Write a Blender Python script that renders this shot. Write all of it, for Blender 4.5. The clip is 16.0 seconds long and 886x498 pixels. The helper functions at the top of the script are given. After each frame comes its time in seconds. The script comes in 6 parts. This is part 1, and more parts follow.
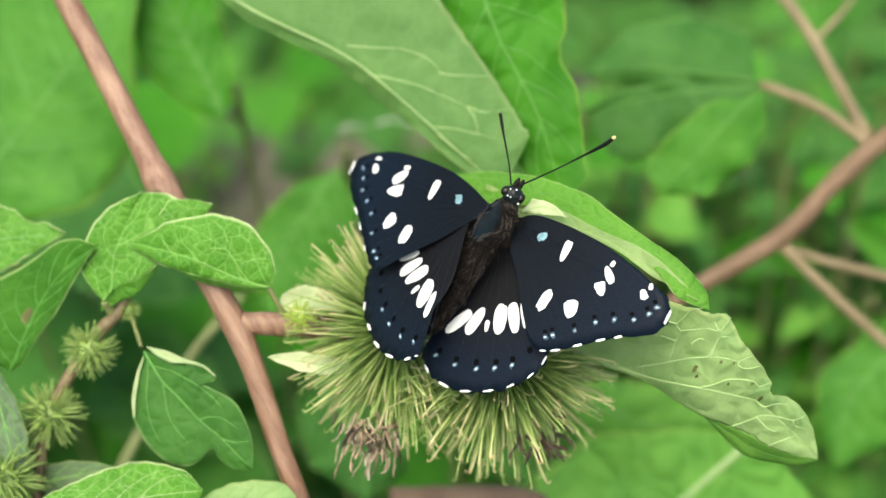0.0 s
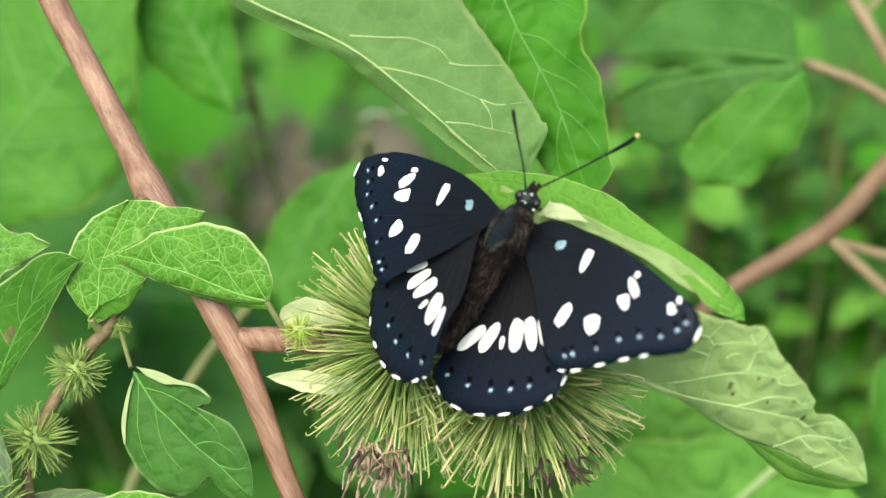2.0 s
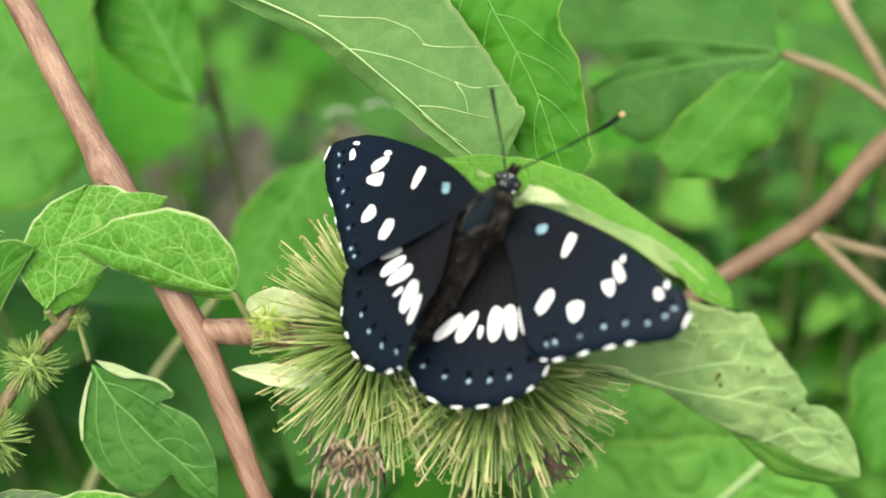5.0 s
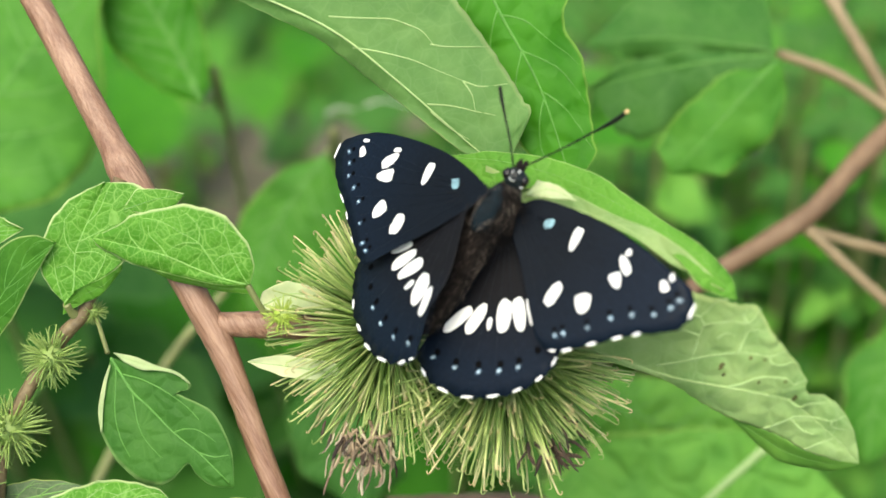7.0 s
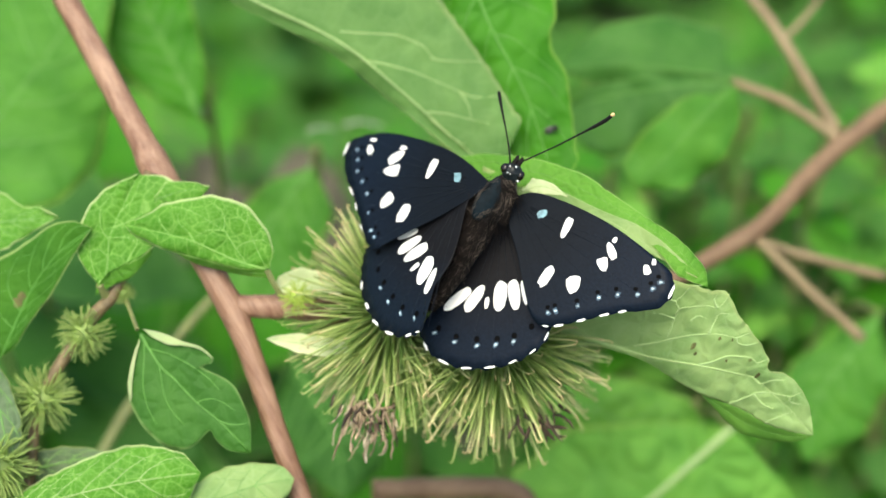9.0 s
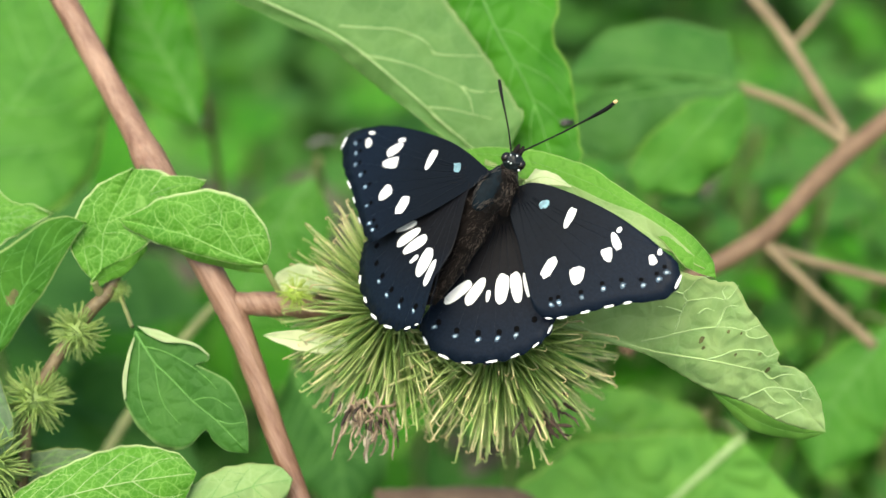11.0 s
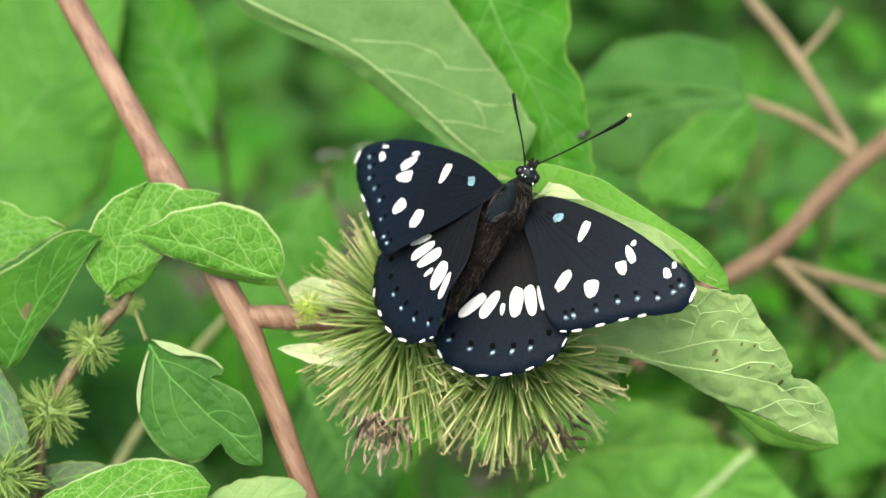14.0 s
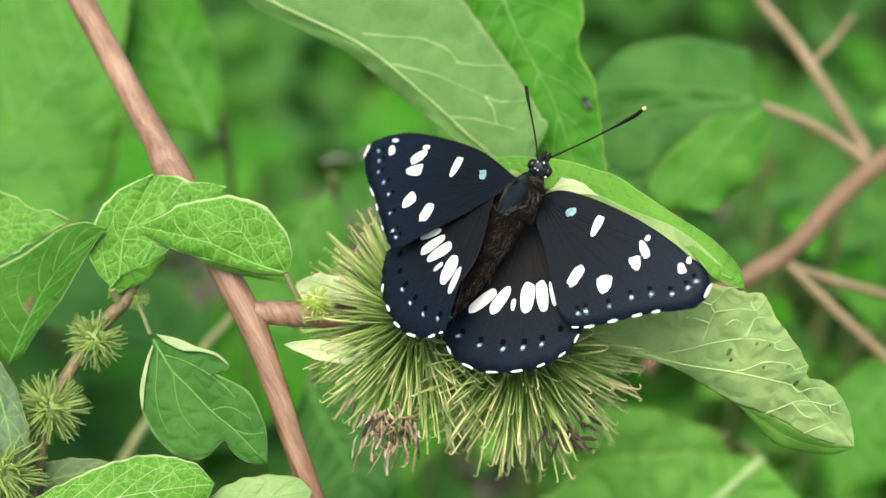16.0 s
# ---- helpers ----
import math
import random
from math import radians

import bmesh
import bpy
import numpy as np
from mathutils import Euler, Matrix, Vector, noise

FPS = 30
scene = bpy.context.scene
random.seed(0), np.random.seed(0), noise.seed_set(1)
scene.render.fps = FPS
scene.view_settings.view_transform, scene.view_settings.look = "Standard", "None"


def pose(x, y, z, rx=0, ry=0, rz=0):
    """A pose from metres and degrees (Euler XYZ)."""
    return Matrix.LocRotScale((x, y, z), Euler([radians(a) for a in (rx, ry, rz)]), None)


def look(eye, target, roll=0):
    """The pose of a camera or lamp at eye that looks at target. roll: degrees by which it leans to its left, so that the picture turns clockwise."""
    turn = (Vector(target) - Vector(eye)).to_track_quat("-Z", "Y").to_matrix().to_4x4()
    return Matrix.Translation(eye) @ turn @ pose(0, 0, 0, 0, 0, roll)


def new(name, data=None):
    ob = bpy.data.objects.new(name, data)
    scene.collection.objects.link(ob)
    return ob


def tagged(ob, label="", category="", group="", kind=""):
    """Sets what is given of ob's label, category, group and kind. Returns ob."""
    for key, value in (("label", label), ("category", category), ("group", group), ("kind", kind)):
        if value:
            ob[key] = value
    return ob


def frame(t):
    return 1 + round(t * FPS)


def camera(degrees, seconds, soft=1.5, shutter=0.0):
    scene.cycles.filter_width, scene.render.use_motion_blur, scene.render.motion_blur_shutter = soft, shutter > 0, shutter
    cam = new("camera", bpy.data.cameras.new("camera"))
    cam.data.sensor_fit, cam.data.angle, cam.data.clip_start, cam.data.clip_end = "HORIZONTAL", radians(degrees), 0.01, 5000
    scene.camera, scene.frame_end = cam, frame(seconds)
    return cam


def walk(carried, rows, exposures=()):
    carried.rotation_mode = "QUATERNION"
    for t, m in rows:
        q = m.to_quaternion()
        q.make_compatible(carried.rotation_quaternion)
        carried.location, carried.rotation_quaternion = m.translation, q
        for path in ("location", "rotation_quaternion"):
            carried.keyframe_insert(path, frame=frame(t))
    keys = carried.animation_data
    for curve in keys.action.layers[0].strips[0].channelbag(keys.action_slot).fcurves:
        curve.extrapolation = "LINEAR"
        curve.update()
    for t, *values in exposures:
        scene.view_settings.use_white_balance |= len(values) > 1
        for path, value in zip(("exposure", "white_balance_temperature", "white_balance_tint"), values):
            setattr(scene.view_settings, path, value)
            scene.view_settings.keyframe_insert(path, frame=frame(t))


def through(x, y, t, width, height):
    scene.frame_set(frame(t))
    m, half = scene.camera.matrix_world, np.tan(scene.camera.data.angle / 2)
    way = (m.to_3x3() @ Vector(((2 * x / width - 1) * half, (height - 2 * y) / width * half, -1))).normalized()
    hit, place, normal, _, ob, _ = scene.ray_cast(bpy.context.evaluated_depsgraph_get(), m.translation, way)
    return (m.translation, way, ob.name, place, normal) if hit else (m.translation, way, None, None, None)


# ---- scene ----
cam = camera(30, 16.0)
cam.data.dof.use_dof = True
cam.data.dof.focus_distance = 0.213
cam.data.dof.aperture_fstop = 13.5

PATH = [
    (0, (0.00000, -0.17006, 0.94270), (0.00000, 0.00000, 0.80000), 0.00),
    (0.5, (0.00221, -0.16797, 0.94282), (-0.00042, 0.00100, 0.79886), -0.77),
    (1, (0.00247, -0.16519, 0.94475), (-0.00061, 0.00199, 0.79872), -1.20),
    (1.5, (0.00328, -0.16455, 0.94288), (-0.00063, 0.00345, 0.79782), -1.40),
    (2, (0.00599, -0.15242, 0.93469), (-0.00183, 0.01465, 0.78871), -2.68),
    (2.5, (0.00540, -0.14683, 0.92574), (-0.00224, 0.02178, 0.78153), -2.68),
    (3, (0.01049, -0.14551, 0.92583), (0.00035, 0.02209, 0.78060), -3.36),
    (3.5, (0.00650, -0.14620, 0.92610), (0.00124, 0.02130, 0.78049), -2.20),
    (4, (0.00296, -0.14712, 0.92552), (0.00161, 0.02115, 0.78072), -1.22),
    (6.5, (0.00470, -0.15157, 0.92761), (0.00127, 0.01763, 0.78393), -1.81),
    (7, (0.00014, -0.15301, 0.92885), (0.00047, 0.01589, 0.78477), -1.04),
    (7.5, (0.00450, -0.15355, 0.92759), (0.00109, 0.01596, 0.78428), -1.70),
    (8, (0.00219, -0.15679, 0.92529), (0.00137, 0.01492, 0.78457), -0.98),
    (8.5, (-0.00385, -0.15889, 0.92764), (0.00112, 0.01241, 0.78652), 0.54),
    (9, (-0.01160, -0.17559, 0.93727), (-0.00009, -0.00261, 0.79860), 2.28),
    (9.5, (-0.01342, -0.17700, 0.93308), (-0.00036, -0.00214, 0.79694), 2.70),
    (12, (-0.00895, -0.17582, 0.92803), (0.00022, 0.00183, 0.79521), 1.32),
    (12.5, (-0.01107, -0.17710, 0.92861), (-0.00117, 0.00090, 0.79632), 1.45),
    (13, (-0.01165, -0.17744, 0.92978), (-0.00181, 0.00027, 0.79709), 1.43),
    (13.5, (-0.01203, -0.17764, 0.92890), (-0.00191, 0.00071, 0.79708), 1.68),
    (14, (-0.01239, -0.17676, 0.92864), (-0.00186, 0.00139, 0.79659), 1.75),
    (14.5, (-0.00901, -0.17557, 0.92764), (-0.00071, 0.00292, 0.79590), 1.22),
    (15, (-0.01105, -0.17628, 0.92753), (-0.00195, 0.00209, 0.79567), 1.33),
    (15.5, (-0.01559, -0.17685, 0.92418), (-0.00354, 0.00265, 0.79411), 2.30),
    (16, (-0.01349, -0.17582, 0.92362), (-0.00303, 0.00407, 0.79395), 2.24),
]

walk(cam, [(t, look(eye, target, roll)) for t, eye, target, roll in PATH], exposures=[(0.0, 0.94, 7050, 1), (16.0, 0.94, 7050, 1)])

# ---- sky, sun, exposure ----
SUN_UP, SUN_TURN = 66.0, 205.0
world = bpy.data.worlds.new("sky")
scene.world = world
world.use_nodes = True
wn = world.node_tree.nodes
sky = wn.new("ShaderNodeTexSky")
sky.sky_type = "NISHITA"
sky.sun_disc = False
sky.sun_elevation, sky.sun_rotation = radians(SUN_UP), radians(SUN_TURN)
sky.air_density, sky.dust_density, sky.ozone_density = 1.0, 4.0, 1.0
wn["Background"].inputs["Strength"].default_value = 0.15
world.node_tree.links.new(sky.outputs["Color"], wn["Background"].inputs["Color"])
sun = new("sun", bpy.data.lights.new("sun", "SUN"))
sun.data.energy, sun.data.angle, sun.data.color = 1.4, radians(40), (1.0, 0.96, 0.88)
sun.matrix_world = look((math.sin(radians(SUN_TURN)) * math.cos(radians(SUN_UP)), math.cos(radians(SUN_TURN)) * math.cos(radians(SUN_UP)), math.sin(radians(SUN_UP))), (0, 0, 0))


# ---- materials ----
def material(name, color, rough=0.5, vary=0.25, scale=300.0, bump=0.0, bump_scale=900.0, spec=0.5, color2=None, through=0.0, coords="Object"):
    """Surface with blotches at two scales, fine relief, and light that shines through thin blades."""
    m = bpy.data.materials.new(name)
    m.use_nodes = True
    nt = m.node_tree
    n, l = nt.nodes, nt.links
    b = n["Principled BSDF"]
    tc = n.new("ShaderNodeTexCoord")
    big, fine = n.new("ShaderNodeTexNoise"), n.new("ShaderNodeTexNoise")
    big.inputs["Scale"].default_value, fine.inputs["Scale"].default_value = scale, scale * 7
    big.inputs["Detail"].default_value = 4
    l.new(tc.outputs[coords], big.inputs["Vector"])
    l.new(tc.outputs[coords], fine.inputs["Vector"])
    add = n.new("ShaderNodeMath")
    add.operation = "MULTIPLY_ADD"
    l.new(fine.outputs["Fac"], add.inputs[0])
    add.inputs[1].default_value = 0.4
    l.new(big.outputs["Fac"], add.inputs[2])
    ramp = n.new("ShaderNodeValToRGB")
    c2 = color2 or tuple(c * (1 + vary) for c in color)
    c1 = tuple(c * (1 - vary) for c in color) if color2 is None else color
    ramp.color_ramp.elements[0].position, ramp.color_ramp.elements[1].position = 0.5, 0.95
    ramp.color_ramp.elements[0].color, ramp.color_ramp.elements[1].color = (*c1, 1), (*c2, 1)
    l.new(add.outputs[0], ramp.inputs["Fac"])
    l.new(ramp.outputs["Color"], b.inputs["Base Color"])
    b.inputs["Roughness"].default_value = rough
    b.inputs["Specular IOR Level"].default_value = spec
    if bump:
        bn, bp = n.new("ShaderNodeTexNoise"), n.new("ShaderNodeBump")
        bn.inputs["Scale"].default_value = bump_scale
        l.new(tc.outputs[coords], bn.inputs["Vector"])
        l.new(bn.outputs["Fac"], bp.inputs["Height"])
        bp.inputs["Strength"].default_value, bp.inputs["Distance"].default_value = bump, 0.0004
        l.new(bp.outputs["Normal"], b.inputs["Normal"])
    if through:
        shine_through(m, ramp.outputs["Color"], through)
    return m


def shine_through(m, color, amount):
    n, l = m.node_tree.nodes, m.node_tree.links
    tr, mix = n.new("ShaderNodeBsdfTranslucent"), n.new("ShaderNodeMixShader")
    l.new(color, tr.inputs["Color"])
    mix.inputs["Fac"].default_value = amount
    l.new(n["Principled BSDF"].outputs["BSDF"], mix.inputs[1])
    l.new(tr.outputs["BSDF"], mix.inputs[2])
    l.new(mix.outputs["Shader"], n["Material Output"].inputs["Surface"])


def leaf_material(name, color, vein, rough=0.58, net=420.0, net_mix=0.35, relief=0.5, through=0.3, edge=(0.42, 0.55, 0.16), spots=0.0, depth=0.0003):
    """Blade with a net of fine veins, puckered cells, pale rim and uneven green. The blade's UV lies in metres over it; a second map runs from rib to rim."""
    m = bpy.data.materials.new(name)
    m.use_nodes = True
    n, l = m.node_tree.nodes, m.node_tree.links
    b = n["Principled BSDF"]
    uv, rim = n.new("ShaderNodeUVMap"), n.new("ShaderNodeUVMap")
    uv.uv_map, rim.uv_map = "along", "across"
    warp, cells = n.new("ShaderNodeTexNoise"), n.new("ShaderNodeTexVoronoi")
    warp.inputs["Scale"].default_value = 350
    off = n.new("ShaderNodeMixRGB")
    off.inputs["Fac"].default_value = 0.0012
    off.blend_type = "ADD"
    l.new(uv.outputs["UV"], warp.inputs["Vector"])
    l.new(uv.outputs["UV"], off.inputs["Color1"])
    l.new(warp.outputs["Color"], off.inputs["Color2"])
    cells.feature = "DISTANCE_TO_EDGE"
    cells.inputs["Scale"].default_value = net
    l.new(off.outputs["Color"], cells.inputs["Vector"])
    line = n.new("ShaderNodeMapRange")
    line.inputs["From Min"].default_value, line.inputs["From Max"].default_value = 0.0, 0.05
    line.inputs["To Min"].default_value, line.inputs["To Max"].default_value = net_mix, 0.0
    l.new(cells.outputs["Distance"], line.inputs["Value"])
    fine, thin, both = n.new("ShaderNodeTexVoronoi"), n.new("ShaderNodeMapRange"), n.new("ShaderNodeMath")
    fine.feature, both.operation = "DISTANCE_TO_EDGE", "MAXIMUM"
    fine.inputs["Scale"].default_value = net * 2.4
    l.new(off.outputs["Color"], fine.inputs["Vector"])
    thin.inputs["From Min"].default_value, thin.inputs["From Max"].default_value = 0.0, 0.09
    thin.inputs["To Min"].default_value, thin.inputs["To Max"].default_value = net_mix * 0.55, 0.0
    l.new(fine.outputs["Distance"], thin.inputs["Value"])
    l.new(line.outputs["Result"], both.inputs[0])
    l.new(thin.outputs["Result"], both.inputs[1])
    blot = n.new("ShaderNodeTexNoise")
    blot.inputs["Scale"].default_value, blot.inputs["Detail"].default_value = 140, 5
    l.new(uv.outputs["UV"], blot.inputs["Vector"])
    ramp = n.new("ShaderNodeValToRGB")
    ramp.color_ramp.elements[0].position, ramp.color_ramp.elements[1].position = 0.3, 0.72
    ramp.color_ramp.elements[0].color = (color[0] * 0.72, color[1] * 0.8, color[2] * 0.75, 1)
    ramp.color_ramp.elements[1].color = (color[0] * 1.3, color[1] * 1.15, color[2] * 1.25, 1)
    l.new(blot.outputs["Fac"], ramp.inputs["Fac"])
    c1, c2 = n.new("ShaderNodeMixRGB"), n.new("ShaderNodeMixRGB")
    c1.inputs["Color2"].default_value = (*vein, 1)
    c2.inputs["Color2"].default_value = (*edge, 1)
    l.new(both.outputs[0], c1.inputs["Fac"])
    l.new(ramp.outputs["Color"], c1.inputs["Color1"])
    sep, margin = n.new("ShaderNodeSeparateXYZ"), n.new("ShaderNodeMapRange")
    l.new(rim.outputs["UV"], sep.inputs[0])
    l.new(sep.outputs["X"], margin.inputs["Value"])
    margin.inputs["From Min"].default_value, margin.inputs["From Max"].default_value = 0.93, 0.98
    margin.inputs["To Max"].default_value = 0.9
    l.new(margin.outputs["Result"], c2.inputs["Fac"])
    l.new(c1.outputs["Color"], c2.inputs["Color1"])
    last = c2
    if spots:
        sp, sr, c3 = n.new("ShaderNodeTexNoise"), n.new("ShaderNodeMapRange"), n.new("ShaderNodeMixRGB")
        sp.inputs["Scale"].default_value = 210
        l.new(uv.outputs["UV"], sp.inputs["Vector"])
        l.new(sp.outputs["Fac"], sr.inputs["Value"])
        sr.inputs["From Min"].default_value, sr.inputs["From Max"].default_value = spots, spots + 0.03
        l.new(sr.outputs["Result"], c3.inputs["Fac"])
        l.new(c2.outputs["Color"], c3.inputs["Color1"])
        c3.inputs["Color2"].default_value = (0.10, 0.085, 0.02, 1)
        last = c3
    l.new(last.outputs["Color"], b.inputs["Base Color"])
    b.inputs["Roughness"].default_value = rough
    b.inputs["Specular IOR Level"].default_value = 0.24
    puff, bp = n.new("ShaderNodeMapRange"), n.new("ShaderNodeBump")
    puff.interpolation_type = "SMOOTHSTEP"
    puff.inputs["From Max"].default_value = 0.3
    l.new(cells.outputs["Distance"], puff.inputs["Value"])
    l.new(puff.outputs["Result"], bp.inputs["Height"])
    bp.inputs["Strength"].default_value, bp.inputs["Distance"].default_value = relief, depth
    l.new(bp.outputs["Normal"], b.inputs["Normal"])
    shine_through(m, last.outputs["Color"], through)
    return m


LEAF_TOP = leaf_material("leaf_fresh_green", (0.090, 0.292, 0.023), (0.28, 0.52, 0.12), net=520, net_mix=0.72, relief=0.4, edge=(0.62, 0.74, 0.36))
LEAF_DEEP = leaf_material("leaf_deep_green", (0.052, 0.178, 0.023), (0.11, 0.27, 0.06), net=420, net_mix=0.22, edge=(0.22, 0.38, 0.12), spots=0.745)
LEAF_UNDER = leaf_material("leaf_pale_underside", (0.30, 0.47, 0.165), (0.42, 0.57, 0.27), net=330, net_mix=0.3, relief=0.6, edge=(0.34, 0.45, 0.17), spots=0.735)
LEAF_GREY = leaf_material("leaf_grey_green", (0.15, 0.24, 0.12), (0.3, 0.38, 0.22), net=500)
LEAF_BRIGHT = leaf_material("leaf_sunny_green", (0.052, 0.245, 0.010), (0.085, 0.29, 0.025), net=260, net_mix=0.12, relief=0.4, depth=0.0005, edge=(0.25, 0.45, 0.08))
# Darker copy of the leaf green, one leaf's dimness put into its colour.
LEAF_DARKENED = leaf_material("leaf_darkened_copy", (0.050, 0.185, 0.014), (0.10, 0.27, 0.035), rough=0.7, net=420, net_mix=0.3, relief=0.4, edge=(0.42, 0.56, 0.2))
LEAF_LUSH = leaf_material("leaf_lush_green", (0.080, 0.275, 0.028), (0.13, 0.35, 0.055), net=170, net_mix=0.16, relief=0.4, depth=0.0008, edge=(0.25, 0.45, 0.08))
LEAF_LIGHT = leaf_material("leaf_light_green", (0.15, 0.40, 0.055), (0.22, 0.46, 0.10), net=170, net_mix=0.2, relief=0.8, depth=0.001, edge=(0.25, 0.45, 0.08))
LEAF_FAR = leaf_material("leaf_shade_green", (0.055, 0.188, 0.028), (0.15, 0.32, 0.09), net=200, net_mix=0.25, edge=(0.16, 0.34, 0.08))
LEAF_PALE = leaf_material("bract_pale_green", (0.62, 0.71, 0.40), (0.78, 0.82, 0.52), net=300, net_mix=0.2, edge=(0.66, 0.7, 0.42))
LEAF_FOLD = leaf_material("leaf_fold_pale", (0.46, 0.58, 0.28), (0.5, 0.62, 0.34), net=300, net_mix=0.3, edge=(0.6, 0.66, 0.4))
# Pale underside darkened in colour for the weaker light on the drooping leaf.
LEAF_UNDER_DIM = leaf_material("leaf_underside_dim_light", (0.125, 0.275, 0.068), (0.26, 0.42, 0.16), net=300, net_mix=0.16, relief=0.15, edge=(0.3, 0.42, 0.16))
LEAF_RIM = leaf_material("leaf_margin_green", (0.125, 0.35, 0.036), (0.26, 0.48, 0.11), net=620, net_mix=0.28, relief=0.5, edge=(0.4, 0.58, 0.2))
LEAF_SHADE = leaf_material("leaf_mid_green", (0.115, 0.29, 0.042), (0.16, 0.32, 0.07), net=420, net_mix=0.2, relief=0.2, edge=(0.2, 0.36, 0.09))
VEIN_PALE = material("vein_whitish", (0.37, 0.52, 0.22), 0.5, 0.15)
VEIN_LEAF = material("vein_yellow_green", (0.25, 0.47, 0.115), 0.5, 0.15)
VEIN = material("vein_pale", (0.36, 0.50, 0.20), 0.5, 0.15)
VEIN_SOFT = material("vein_green", (0.17, 0.36, 0.09), 0.5, 0.15)
VEIN_FAR = material("vein_dull_green", (0.11, 0.30, 0.05), 0.5, 0.15)
BARK = material("stem_red_brown", (0.185, 0.088, 0.054), 0.45, scale=900, bump=0.6, bump_scale=2600, color2=(0.40, 0.245, 0.165))
BARK_SIDE = material("stem_green_brown", (0.12, 0.085, 0.04), 0.5, scale=600, bump=0.4, bump_scale=2200, color2=(0.23, 0.17, 0.085))
BARK_FAR = material("stem_dull_brown", (0.135, 0.076, 0.041), 0.6, scale=120, bump=0.3, color2=(0.235, 0.148, 0.085))

BARK_TAN = material("stem_pale_tan", (0.19, 0.14, 0.075), 0.6, scale=140, bump=0.3, color2=(0.31, 0.235, 0.135))


def along_stem(m, degrees, stretch):
    """Draw a bark's grain out along the stem."""
    n, l = m.node_tree.nodes, m.node_tree.links
    rot, mul = n.new("ShaderNodeVectorRotate"), n.new("ShaderNodeVectorMath")
    rot.rotation_type, mul.operation = "Z_AXIS", "MULTIPLY"
    rot.inputs["Angle"].default_value = radians(degrees)
    mul.inputs[1].default_value = (stretch, 1, 1)
    l.new(n["Texture Coordinate"].outputs["Object"], rot.inputs["Vector"])
    l.new(rot.outputs["Vector"], mul.inputs[0])
    for node in n:
        if node.bl_idname == "ShaderNodeTexNoise":
            l.new(mul.outputs["Vector"], node.inputs["Vector"])


along_stem(BARK, 61.6, 0.09)
STALK = material("stalk_green_brown", (0.20, 0.22, 0.08), 0.5, scale=200)
GROUND = material("woodland_soil", (0.012, 0.022, 0.006), 0.95, scale=9, bump=1.0, bump_scale=60, color2=(0.05, 0.085, 0.022))
DRY = material("dry_floret_brown", (0.10, 0.06, 0.035), 0.8, scale=350, color2=(0.55, 0.42, 0.28))
DRY_TAN = material("dry_floret_tan", (0.42, 0.33, 0.22), 0.8, scale=500, color2=(0.68, 0.58, 0.44))
DRY_DARK = material("dry_floret_dark", (0.025, 0.017, 0.013), 0.85, scale=500, color2=(0.11, 0.07, 0.05))
DRY_PALE = material("dry_leaf_whitish", (0.5, 0.5, 0.45), 0.8, 0.2)
BLEMISH = material("leaf_brown_mark", (0.05, 0.055, 0.012), 0.8, scale=900, color2=(0.14, 0.14, 0.04))
LITTER = material("litter_brown", (0.04, 0.04, 0.025), 0.85, scale=60, color2=(0.14, 0.13, 0.09))
GNAT = material("gnat_dark", (0.012, 0.010, 0.009), 0.5, 0.3)
GNAT_WING = material("gnat_wing", (0.10, 0.10, 0.09), 0.3, 0.2)
# Burr core darkened in colour for the shade between bracts and under wings.
CORE_SHADED = material("burr_core_shaded_green", (0.06, 0.10, 0.022), 0.7, scale=500)


def graded(name, stops, rough=0.45, size=0.014, axis="Z", through=0.0):
    """Colour that runs along a spine from its root to its tip."""
    m = bpy.data.materials.new(name)
    m.use_nodes = True
    n, l = m.node_tree.nodes, m.node_tree.links
    b = n["Principled BSDF"]
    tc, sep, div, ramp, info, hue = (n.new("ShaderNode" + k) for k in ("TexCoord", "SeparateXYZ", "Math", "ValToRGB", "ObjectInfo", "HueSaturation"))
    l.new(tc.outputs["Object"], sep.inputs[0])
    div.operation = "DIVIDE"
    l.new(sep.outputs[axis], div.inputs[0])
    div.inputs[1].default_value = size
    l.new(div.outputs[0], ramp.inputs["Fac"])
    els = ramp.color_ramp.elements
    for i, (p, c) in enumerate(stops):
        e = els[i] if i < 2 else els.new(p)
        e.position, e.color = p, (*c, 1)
    rng = n.new("ShaderNodeMapRange")
    rng.inputs["To Min"].default_value, rng.inputs["To Max"].default_value = 0.7, 1.3
    l.new(info.outputs["Random"], rng.inputs["Value"])
    l.new(rng.outputs["Result"], hue.inputs["Value"])
    l.new(ramp.outputs["Color"], hue.inputs["Color"])
    l.new(hue.outputs["Color"], b.inputs["Base Color"])
    b.inputs["Roughness"].default_value = rough
    return m


# Green to tan along each bract; roots also darkened for the wing's shade.
SPINE = graded("burr_spine_shaded_root", [(0.0, (0.055, 0.12, 0.018)), (0.38, (0.20, 0.33, 0.065)), (0.70, (0.43, 0.53, 0.175)), (0.90, (0.64, 0.60, 0.31)), (1.0, (0.50, 0.31, 0.15))])
SPINE_REST = material("burr_far_spines", (0.18, 0.31, 0.062), 0.5, scale=400, color2=(0.47, 0.53, 0.195))
# Inner bracts get a darker green to carry the shade deep in the burr.
SPINE_INNER_SHADED = material("burr_inner_spines_shaded", (0.075, 0.15, 0.024), 0.55, scale=400, color2=(0.20, 0.31, 0.07))
BUD_GREEN = material("bud_yellow_green", (0.28, 0.42, 0.05), 0.5, scale=500, color2=(0.48, 0.56, 0.12))
